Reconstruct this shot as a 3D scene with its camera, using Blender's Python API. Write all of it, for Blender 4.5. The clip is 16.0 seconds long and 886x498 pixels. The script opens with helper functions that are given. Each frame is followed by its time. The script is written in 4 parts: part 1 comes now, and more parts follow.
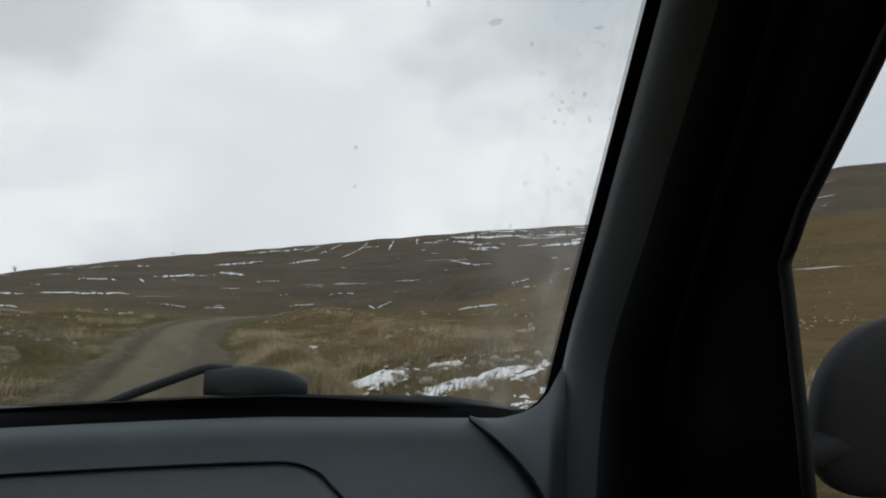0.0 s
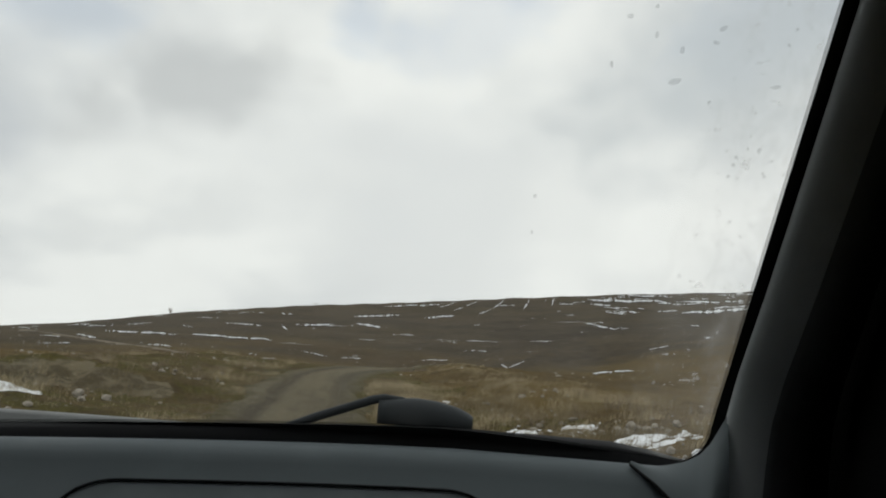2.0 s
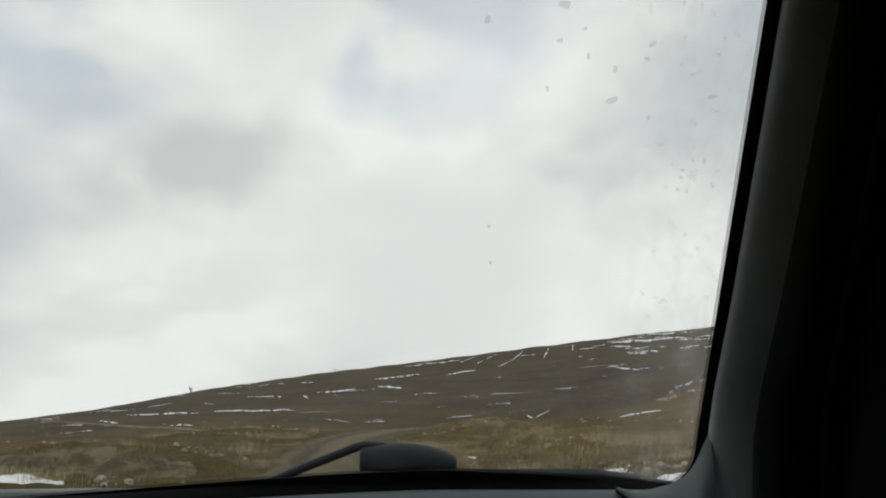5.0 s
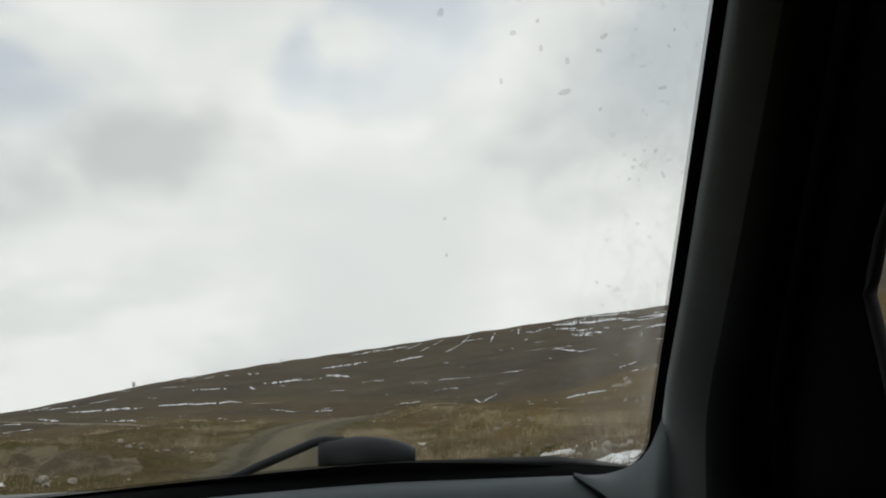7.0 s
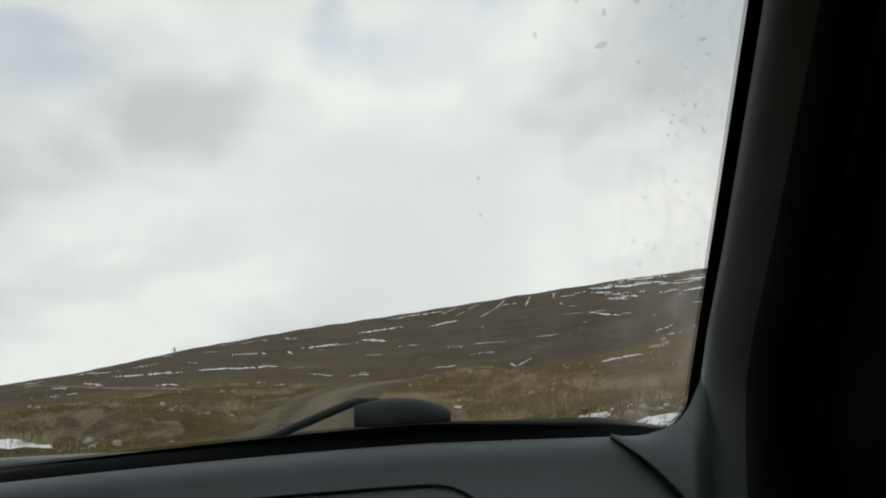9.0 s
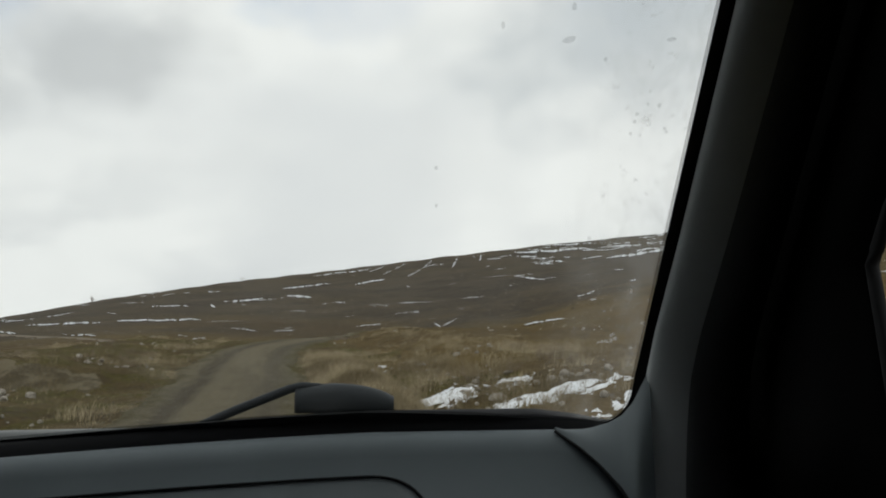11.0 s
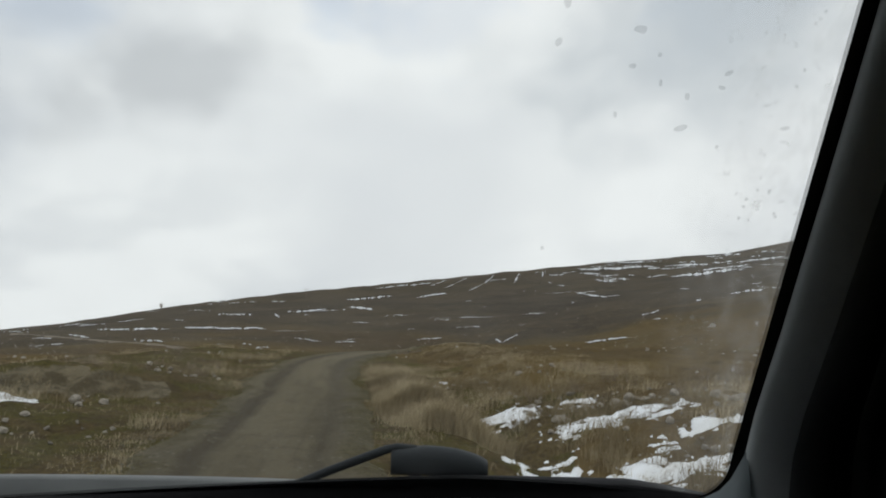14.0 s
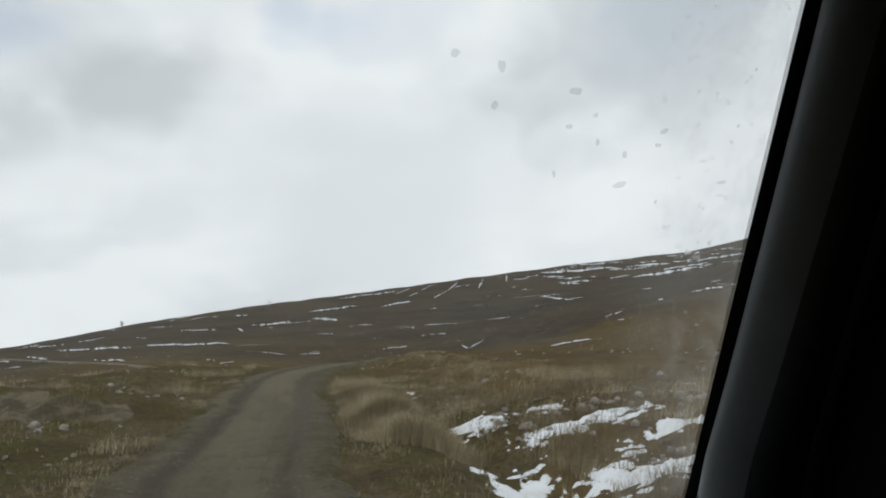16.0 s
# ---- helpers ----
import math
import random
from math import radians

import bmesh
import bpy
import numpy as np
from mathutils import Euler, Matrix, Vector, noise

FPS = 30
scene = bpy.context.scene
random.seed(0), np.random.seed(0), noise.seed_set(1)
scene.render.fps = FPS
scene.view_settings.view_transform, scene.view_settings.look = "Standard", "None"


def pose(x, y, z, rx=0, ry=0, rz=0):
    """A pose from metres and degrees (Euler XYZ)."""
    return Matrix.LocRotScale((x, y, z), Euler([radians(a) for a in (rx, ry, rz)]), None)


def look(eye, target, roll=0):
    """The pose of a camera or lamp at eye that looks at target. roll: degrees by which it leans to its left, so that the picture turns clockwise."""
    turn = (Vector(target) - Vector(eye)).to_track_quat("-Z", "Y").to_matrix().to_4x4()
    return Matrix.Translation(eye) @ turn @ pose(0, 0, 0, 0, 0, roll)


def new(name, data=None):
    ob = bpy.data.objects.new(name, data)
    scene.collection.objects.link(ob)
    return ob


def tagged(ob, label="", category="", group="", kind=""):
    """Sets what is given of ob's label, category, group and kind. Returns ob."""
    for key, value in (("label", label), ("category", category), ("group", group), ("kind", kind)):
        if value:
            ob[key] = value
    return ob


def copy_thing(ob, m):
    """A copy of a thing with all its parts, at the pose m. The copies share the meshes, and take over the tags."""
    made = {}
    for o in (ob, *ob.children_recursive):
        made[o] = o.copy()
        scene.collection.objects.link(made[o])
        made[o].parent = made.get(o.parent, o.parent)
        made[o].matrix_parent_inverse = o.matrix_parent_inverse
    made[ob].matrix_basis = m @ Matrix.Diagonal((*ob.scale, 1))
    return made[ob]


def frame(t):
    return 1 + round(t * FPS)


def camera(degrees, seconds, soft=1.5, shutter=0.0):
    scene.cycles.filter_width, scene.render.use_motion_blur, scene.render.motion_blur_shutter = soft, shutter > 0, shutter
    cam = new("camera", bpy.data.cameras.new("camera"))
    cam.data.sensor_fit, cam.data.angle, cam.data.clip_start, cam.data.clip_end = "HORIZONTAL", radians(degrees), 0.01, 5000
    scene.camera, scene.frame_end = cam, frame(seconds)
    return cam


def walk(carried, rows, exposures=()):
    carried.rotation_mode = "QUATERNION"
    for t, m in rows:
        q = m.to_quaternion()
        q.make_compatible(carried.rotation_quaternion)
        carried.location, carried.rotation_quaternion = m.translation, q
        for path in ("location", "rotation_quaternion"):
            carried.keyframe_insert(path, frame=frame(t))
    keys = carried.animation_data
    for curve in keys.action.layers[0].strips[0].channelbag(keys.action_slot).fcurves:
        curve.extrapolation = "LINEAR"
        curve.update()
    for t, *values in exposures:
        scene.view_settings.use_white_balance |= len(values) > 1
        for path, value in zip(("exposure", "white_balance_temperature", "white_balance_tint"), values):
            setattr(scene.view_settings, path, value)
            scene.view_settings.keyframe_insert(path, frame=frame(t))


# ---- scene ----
cam = camera(54.44, 16.0, soft=2.0)
PATH = [
    (0.0, pose(0.0065, 0.0207, 1.3773, 92.628, -1.592, -8.039)),
    (0.5, pose(0.0267, 0.0033, 1.3886, 95.238, -1.439, -4.152)),
    (1.0, pose(0.0223, -0.0270, 1.3887, 98.971, -2.719, -0.813)),
    (1.5, pose(-0.0233, -0.0298, 1.3609, 97.677, -4.731, 0.467)),
    (2.0, pose(-0.0350, -0.0308, 1.3553, 96.058, -4.643, 0.794)),
    (2.5, pose(-0.0229, -0.0147, 1.3414, 95.729, -3.120, 2.954)),
    (3.0, pose(-0.0052, -0.0098, 1.3298, 95.787, -1.587, 0.671)),
    (3.5, pose(-0.0142, -0.0014, 1.3123, 96.069, -1.144, -0.523)),
    (4.0, pose(0.0382, -0.0253, 1.3425, 97.607, 0.435, 2.685)),
    (6.5, pose(-0.0092, -0.0306, 1.3277, 100.274, 0.633, 0.321)),
    (7.0, pose(0.0102, -0.0299, 1.3443, 98.739, 1.972, -1.115)),
    (7.5, pose(0.0261, -0.0273, 1.3335, 98.364, 2.258, 0.397)),
    (8.0, pose(-0.0078, -0.0123, 1.3419, 97.567, 1.438, 0.898)),
    (8.5, pose(-0.0167, -0.0215, 1.3504, 97.631, 2.059, 0.628)),
    (9.0, pose(0.0107, -0.0180, 1.3410, 96.480, 2.148, 1.215)),
    (9.5, pose(-0.0281, -0.0059, 1.3445, 95.520, 1.777, -2.288)),
    (12.0, pose(-0.0059, 0.0070, 1.3890, 93.195, -0.315, -3.974)),
    (12.5, pose(-0.0197, 0.0109, 1.3906, 94.315, -2.087, -2.970)),
    (13.0, pose(-0.0225, -0.0008, 1.4177, 93.715, -0.906, -1.394)),
    (13.5, pose(-0.0177, -0.0093, 1.4405, 94.620, -0.040, -1.270)),
    (14.0, pose(-0.0573, -0.0154, 1.4365, 94.605, -1.159, 0.317)),
    (14.5, pose(-0.0726, -0.0155, 1.4588, 94.580, -0.217, 0.820)),
    (15.0, pose(-0.0506, -0.0306, 1.4746, 95.773, 1.475, 0.413)),
    (15.5, pose(-0.0589, 0.0044, 1.4662, 94.188, -0.685, -3.511)),
    (16.0, pose(-0.0388, -0.0150, 1.4878, 95.092, 0.913, -1.965)),
]
walk(cam, PATH, [(0.0, 0.0, 6250, 9), (1.5, 0.0, 6500, 7), (3.0, 0.0, 6580, 6.5), (9.5, 0.0, 6580, 6.5), (12.0, 0.0, 6450, 7), (13.0, 0.0, 6450, 7), (14.0, 0.0, 6330, 8), (16.0, 0.0, 6230, 8)])


def smooth(a, b, v):
    """0 below a, 1 above b, eased between."""
    s = min(1.0, max(0.0, (v - a) / (b - a)))
    return s * s * (3 - 2 * s)


def table(rows, v):
    return float(np.interp(v, [r[0] for r in rows], [r[1] for r in rows]))


# ---- world and sun ----
def make_world():
    w = bpy.data.worlds.new("cloudy_sky")
    w.use_nodes = True
    nt = w.node_tree
    nt.nodes.clear()
    n, l = nt.nodes.new, nt.links.new

    def math_node(op, a, b=None, clamp=False):
        m = n("ShaderNodeMath")
        m.operation, m.use_clamp = op, clamp
        for i, v in enumerate((a, b)):
            if v is None:
                continue
            if isinstance(v, (int, float)):
                m.inputs[i].default_value = v
            else:
                l(v, m.inputs[i])
        return m.outputs[0]

    def ramp(v, lo, hi, a, b):
        m = n("ShaderNodeMapRange")
        m.interpolation_type = "SMOOTHSTEP"
        l(v, m.inputs[0])
        for i, q in enumerate((lo, hi, a, b)):
            m.inputs[i + 1].default_value = q
        return m.outputs[0]

    def mix(f, a, b):
        m = n("ShaderNodeMix")
        m.data_type = "RGBA"
        if isinstance(f, (int, float)):
            m.inputs[0].default_value = f
        else:
            l(f, m.inputs[0])
        for i, v in ((6, a), (7, b)):
            if isinstance(v, tuple):
                m.inputs[i].default_value = (*v, 1)
            else:
                l(v, m.inputs[i])
        return m.outputs[2]

    co = n("ShaderNodeTexCoord").outputs["Generated"]

    def clouds(scale, stretch, shift, detail=5.0, rough=0.5):
        mp = n("ShaderNodeMapping")
        mp.inputs["Location"].default_value = shift
        mp.inputs["Scale"].default_value = (1, 1, stretch)
        l(co, mp.inputs["Vector"])
        t = n("ShaderNodeTexNoise")
        t.inputs["Scale"].default_value = scale
        t.inputs["Detail"].default_value = detail
        t.inputs["Roughness"].default_value = rough
        t.inputs["Distortion"].default_value = 0.25
        l(mp.outputs[0], t.inputs["Vector"])
        return t.outputs[0]

    sky = n("ShaderNodeTexSky")
    sky.sky_type, sky.sun_disc = "NISHITA", False
    sky.sun_elevation, sky.sun_rotation = radians(42), radians(186)
    sky.dust_density = 0.6
    dim = n("ShaderNodeVectorMath")
    dim.operation = "SCALE"
    dim.inputs[3].default_value = 0.13
    l(sky.outputs[0], dim.inputs[0])
    broad = clouds(2.3, 1.9, (3.1, 0.4, 0.2))
    fine = clouds(6.5, 2.0, (0.7, 2.2, 1.3))
    layer = mix(ramp(broad, 0.36, 0.62, 0, 1), (0.575, 0.60, 0.635), (0.86, 0.868, 0.862))
    layer = mix(ramp(fine, 0.44, 0.66, 0, 0.5), layer, (0.62, 0.64, 0.66))
    veil = n("ShaderNodeVectorMath")
    veil.operation = "DOT_PRODUCT"
    l(co, veil.inputs[0])
    veil.inputs[1].default_value = Vector((0.05, 0.95, 0.33)).normalized()
    layer = mix(ramp(veil.outputs["Value"], 0.86, 1.0, 0, 0.55), layer, (0.92, 0.922, 0.91))
    # thin blue gaps high up
    sep = n("ShaderNodeSeparateXYZ")
    l(co, sep.inputs[0])
    up = ramp(sep.outputs[2], 0.22, 0.36, 0.0, 1.0)
    gap = math_node("MULTIPLY", ramp(clouds(3.4, 1.6, (5.2, 1.1, 0.9)), 0.51, 0.64, 0, 0.30), up)
    layer = mix(gap, layer, dim.outputs[0])
    # single clouds and a thin blue gap, by bearing and height
    def patch(base, az, el, wide, tall, lean, amount, colour, seed, ragged=2.3, soft=(0.1, 1.15)):
        az, el = radians(az), radians(el)
        mid = Vector((math.sin(az) * math.cos(el), math.cos(az) * math.cos(el), math.sin(el)))
        side = Vector((math.cos(az), -math.sin(az), lean)).normalized()
        high = side.cross(mid) * -1
        axes = []
        for d, size in ((side, wide), (high, tall)):
            dot = n("ShaderNodeVectorMath")
            dot.operation = "DOT_PRODUCT"
            l(co, dot.inputs[0])
            dot.inputs[1].default_value = d
            q = math_node("DIVIDE", math_node("SUBTRACT", dot.outputs["Value"], d.dot(mid)), size)
            axes.append(math_node("MULTIPLY", q, q))
        rad = math_node("SQRT", math_node("ADD", axes[0], axes[1]))
        edge = math_node("ADD", rad, math_node("MULTIPLY", math_node("SUBTRACT", clouds(9.0, 1.3, seed, 7, 0.55), 0.5), ragged))
        return mix(ramp(edge, soft[0], soft[1], amount, 0.0), base, colour)

    layer = patch(layer, 0.0, 20.5, 0.11, 0.05, 0.5, 0.22, (0.56, 0.63, 0.76), (7.0, 1.0, 2.0))
    layer = patch(layer, 17.0, 18.5, 0.20, 0.11, 0.3, 0.8, (0.515, 0.55, 0.58), (1.0, 4.0, 2.5), 1.6, (0.2, 1.4))
    layer = patch(layer, -18.0, 14.6, 0.165, 0.068, 0.30, 0.62, (0.51, 0.525, 0.54), (2.9, 1.3, 4.0))
    bg = n("ShaderNodeBackground")
    l(layer, bg.inputs[0])
    bg.inputs[1].default_value = 1.0
    out = n("ShaderNodeOutputWorld")
    l(bg.outputs[0], out.inputs[0])
    scene.world = w


make_world()
sun = new("sun", bpy.data.lights.new("sun", "SUN"))
sun.data.energy, sun.data.angle, sun.data.color = 0.7, radians(20), (1.0, 0.96, 0.9)
sun.matrix_world = look((-6, -55, 50), (0, 0, 0))


# ---- materials ----
class Mat:
    """A small builder for node materials on object coordinates in metres."""

    def __init__(self, name, rough=0.8, metal=0.0, spec=0.3):
        self.mat = bpy.data.materials.new(name)
        self.mat.use_nodes = True
        self.nt = self.mat.node_tree
        self.bsdf = self.nt.nodes["Principled BSDF"]
        self.bsdf.inputs["Roughness"].default_value = rough
        self.bsdf.inputs["Metallic"].default_value = metal
        self.bsdf.inputs["Specular IOR Level"].default_value = spec
        self.co = self.nt.nodes.new("ShaderNodeTexCoord").outputs["Object"]

    def link(self, a, b):
        self.nt.links.new(a, b)

    def scaled(self, s, turn=0.0):
        m = self.nt.nodes.new("ShaderNodeMapping")
        m.inputs["Scale"].default_value = s
        m.inputs["Rotation"].default_value = (0, 0, turn)
        self.link(self.co, m.inputs["Vector"])
        return m.outputs[0]

    def noise(self, scale, detail=4.0, rough=0.55, vec=None, distort=0.0):
        t = self.nt.nodes.new("ShaderNodeTexNoise")
        t.inputs["Scale"].default_value = scale
        t.inputs["Detail"].default_value = detail
        t.inputs["Roughness"].default_value = rough
        t.inputs["Distortion"].default_value = distort
        self.link(vec if vec else self.co, t.inputs["Vector"])
        return t.outputs[0]

    def cells(self, scale):
        t = self.nt.nodes.new("ShaderNodeTexVoronoi")
        t.inputs["Scale"].default_value = scale
        self.link(self.co, t.inputs["Vector"])
        return t

    def ramp(self, v, lo, hi, a=0.0, b=1.0):
        m = self.nt.nodes.new("ShaderNodeMapRange")
        m.interpolation_type = "SMOOTHSTEP"
        self.link(v, m.inputs[0])
        for i, q in enumerate((lo, hi, a, b)):
            m.inputs[i + 1].default_value = q
        return m.outputs[0]

    def math(self, op, a, b):
        m = self.nt.nodes.new("ShaderNodeMath")
        m.operation = op
        for i, v in enumerate((a, b)):
            if isinstance(v, (int, float)):
                m.inputs[i].default_value = v
            else:
                self.link(v, m.inputs[i])
        return m.outputs[0]

    def mix(self, f, a, b):
        m = self.nt.nodes.new("ShaderNodeMix")
        m.data_type = "RGBA"
        if isinstance(f, (int, float)):
            m.inputs[0].default_value = f
        else:
            self.link(f, m.inputs[0])
        for i, v in ((6, a), (7, b)):
            if isinstance(v, tuple):
                m.inputs[i].default_value = (*v, 1)
            else:
                self.link(v, m.inputs[i])
        return m.outputs[2]

    def tint(self, c, by):
        m = self.nt.nodes.new("ShaderNodeMix")
        m.data_type, m.blend_type = "RGBA", "MULTIPLY"
        m.inputs[0].default_value = 1.0
        self.link(c, m.inputs[6])
        m.inputs[7].default_value = (*by, 1)
        return m.outputs[2]

    def colour(self, c):
        if isinstance(c, tuple):
            self.bsdf.inputs["Base Color"].default_value = (*c, 1)
        else:
            self.link(c, self.bsdf.inputs["Base Color"])
        return self

    def bump(self, v, strength=0.5, dist=0.02):
        b = self.nt.nodes.new("ShaderNodeBump")
        b.inputs["Strength"].default_value = strength
        b.inputs["Distance"].default_value = dist
        self.link(v, b.inputs["Height"])
        self.link(b.outputs[0], self.bsdf.inputs["Normal"])
        return self

    def random(self):
        return self.nt.nodes.new("ShaderNodeObjectInfo").outputs["Random"]

    def share(self, key):
        a = self.nt.nodes.new("ShaderNodeAttribute")
        a.attribute_name = key
        return a.outputs["Fac"]

    def bare(self, c):
        """Eroded pale soil where the bank is cut."""
        soil = self.mix(self.ramp(self.noise(2.2, 6, 0.7), 0.42, 0.6), (0.100, 0.082, 0.050), (0.215, 0.180, 0.118))
        f = self.math("ADD", self.share("bare"), self.math("MULTIPLY", self.math("SUBTRACT", self.noise(1.9, 6, 0.7), 0.5), 1.6))
        return self.mix(self.ramp(f, 0.26, 0.60, 0, 0.9), c, soil)

    def island(self):
        return self.nt.nodes.new("ShaderNodeNewGeometry").outputs["Random Per Island"]


def mat_ground():
    m = Mat("hill_earth", 0.95, spec=0.1)
    big = m.noise(0.035, 5, 0.6)
    mid = m.noise(0.35, 5, 0.6)
    fine = m.noise(5.0, 6, 0.65)
    c = m.mix(m.ramp(big, 0.38, 0.62), (0.085, 0.060, 0.035), (0.136, 0.096, 0.051))
    c = m.mix(m.ramp(mid, 0.45, 0.68, 0, 0.55), c, (0.180, 0.145, 0.068))
    c = m.mix(m.ramp(m.noise(0.8, 4), 0.52, 0.7, 0, 0.5), c, (0.090, 0.066, 0.040))
    c = m.mix(m.ramp(fine, 0.35, 0.7, 0, 0.6), c, (0.080, 0.060, 0.036))
    dist = m.nt.nodes.new("ShaderNodeVectorMath")
    dist.operation = "LENGTH"
    m.link(m.co, dist.inputs[0])
    zone = m.math("ADD", dist.outputs["Value"], m.math("MULTIPLY", m.noise(0.02, 4, 0.6), 160.0))
    c = m.mix(m.ramp(zone, 110.0, 165.0, 0.5, 0.0), c, (0.133, 0.098, 0.040))
    c = m.mix(m.ramp(zone, 150.0, 250.0, 0.0, 0.75), c, (0.080, 0.067, 0.052))
    c = m.mix(m.ramp(m.noise(0.013, 3, 0.5), 0.5, 0.62, 0, 0.55), c, (0.070, 0.050, 0.030))
    c = m.mix(m.ramp(m.noise(0.022, 3, 0.5), 0.50, 0.62, 0, 0.45), c, (0.104, 0.086, 0.034))
    c = m.mix(m.ramp(m.noise(1.0, 6, 0.72), 0.47, 0.62, 0, 0.38), c, (0.054, 0.041, 0.027))
    c = m.mix(m.ramp(m.noise(2.3, 5, 0.7), 0.60, 0.68, 0, 0.35), c, (0.205, 0.168, 0.100))
    # furrows of the ploughed slope
    furrow = m.noise(0.5, 3, 0.6, m.scaled((0.25, 1.0, 1.0), 0.35))
    c = m.mix(m.ramp(furrow, 0.46, 0.64, 0, 0.35), c, (0.087, 0.062, 0.038))
    bench = m.noise(0.11, 6, 0.66, m.scaled((0.35, 1.0, 1.6), -0.2), 0.8)
    c = m.mix(m.ramp(bench, 0.50, 0.62, 0, 0.4), c, (0.066, 0.048, 0.031))
    c = m.mix(m.ramp(bench, 0.40, 0.445, 0.5, 0), c, (0.150, 0.116, 0.064))
    # pasture, scrub and heath
    share = m.share
    grain = m.noise(0.6, 6, 0.7)
    field = m.mix(m.ramp(grain, 0.38, 0.64), (0.088, 0.060, 0.024), (0.122, 0.088, 0.036))
    field = m.mix(m.ramp(m.noise(0.16, 5, 0.65, m.scaled((0.35, 1.0, 1.0), 0.3)), 0.48, 0.66, 0, 0.6), field, (0.096, 0.084, 0.034))
    c = m.mix(m.math("MULTIPLY", share("pasture"), 0.8), c, field)
    bush = m.mix(m.ramp(m.noise(0.9, 6, 0.72), 0.40, 0.62), (0.072, 0.046, 0.030), (0.150, 0.108, 0.066))
    c = m.mix(m.math("MULTIPLY", share("scrub"), 0.75), c, bush)
    heather = m.mix(m.ramp(m.noise(0.22, 6, 0.7), 0.40, 0.62), (0.046, 0.038, 0.031), (0.074, 0.058, 0.042))
    c = m.mix(m.math("MULTIPLY", share("heath"), 0.85), c, heather)
    # low bushes and tussocks
    tuft = m.noise(0.42, 7, 0.78)
    c = m.mix(m.ramp(tuft, 0.53, 0.60, 0, 0.36), c, (0.046, 0.037, 0.022))
    c = m.mix(m.ramp(tuft, 0.40, 0.46, 0.35, 0), c, (0.150, 0.117, 0.066))
    c = m.mix(m.ramp(m.noise(1.7, 6, 0.75), 0.56, 0.64, 0, 0.45), c, (0.040, 0.031, 0.019))
    patchy = m.noise(0.028, 5, 0.62)
    c = m.mix(m.ramp(patchy, 0.50, 0.60, 0, 0.45), c, (0.056, 0.046, 0.034))
    c = m.mix(m.ramp(patchy, 0.38, 0.46, 0.35, 0), c, (0.124, 0.096, 0.050))
    c = m.tint(c, (1.03, 0.975, 0.78))
    upper = m.math("MULTIPLY", m.ramp(zone, 170.0, 290.0, 0.0, 0.62), m.math("SUBTRACT", 1.0, share("pasture")))
    c = m.mix(upper, c, m.mix(m.ramp(m.noise(0.05, 5, 0.6), 0.42, 0.60), (0.060, 0.0525, 0.043), (0.088, 0.0755, 0.057)))
    # old snow lying in furrows and against low banks
    far = m.nt.nodes.new("ShaderNodeVectorMath")
    far.operation = "LENGTH"
    m.link(m.co, far.inputs[0])
    away = m.ramp(far.outputs["Value"], 50.0, 90.0)
    streak = m.noise(0.17, 4, 0.62, m.scaled((0.10, 1.0, 0.4), -0.22), 0.6)
    brk = m.noise(0.12, 3, 0.6)
    s = m.math("MULTIPLY", m.ramp(streak, 0.685, 0.71), m.ramp(brk, 0.47, 0.56))
    s2 = m.math("MULTIPLY", m.ramp(m.noise(0.42, 3, 0.6, m.scaled((0.16, 1.0, 0.5), 0.15), 0.5), 0.72, 0.74), m.ramp(m.noise(0.06, 2), 0.46, 0.6))
    c = m.mix(m.math("MULTIPLY", m.math("MAXIMUM", s, s2), away), c, (0.78, 0.80, 0.83))
    # distant plain paled: patchy snow, with haze mixed into the colour
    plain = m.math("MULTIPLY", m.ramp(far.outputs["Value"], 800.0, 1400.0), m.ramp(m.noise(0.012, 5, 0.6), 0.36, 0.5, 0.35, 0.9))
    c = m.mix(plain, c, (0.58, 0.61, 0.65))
    # pale stones scattered over the field
    pebble = m.cells(0.9)
    p = m.math("MULTIPLY", m.ramp(pebble.outputs["Distance"], 0.09, 0.12, 1, 0), m.ramp(m.noise(0.25, 2), 0.5, 0.6))
    c = m.mix(p, c, (0.350, 0.310, 0.224))
    m.colour(m.bare(c))
    m.bump(m.math("ADD", m.noise(2.2, 6, 0.65), m.math("MULTIPLY", fine, 0.4)), 0.9, 0.25)
    return m.mat


def mat_verge():
    m = Mat("verge_turf", 0.95, spec=0.1)
    c = m.mix(m.ramp(m.noise(0.5, 5, 0.6), 0.4, 0.62), (0.088, 0.068, 0.034), (0.150, 0.122, 0.060))
    c = m.mix(m.ramp(m.noise(1.3, 4, 0.6), 0.44, 0.56, 0, 0.8), c, (0.098, 0.096, 0.026))
    c = m.mix(m.ramp(m.noise(14, 6, 0.7), 0.42, 0.62, 0, 0.75), c, (0.048, 0.037, 0.021))
    c = m.tint(c, (1.06, 0.98, 0.84))
    m.colour(m.bare(c)).bump(m.noise(9, 6, 0.7), 1.0, 0.12)
    return m.mat


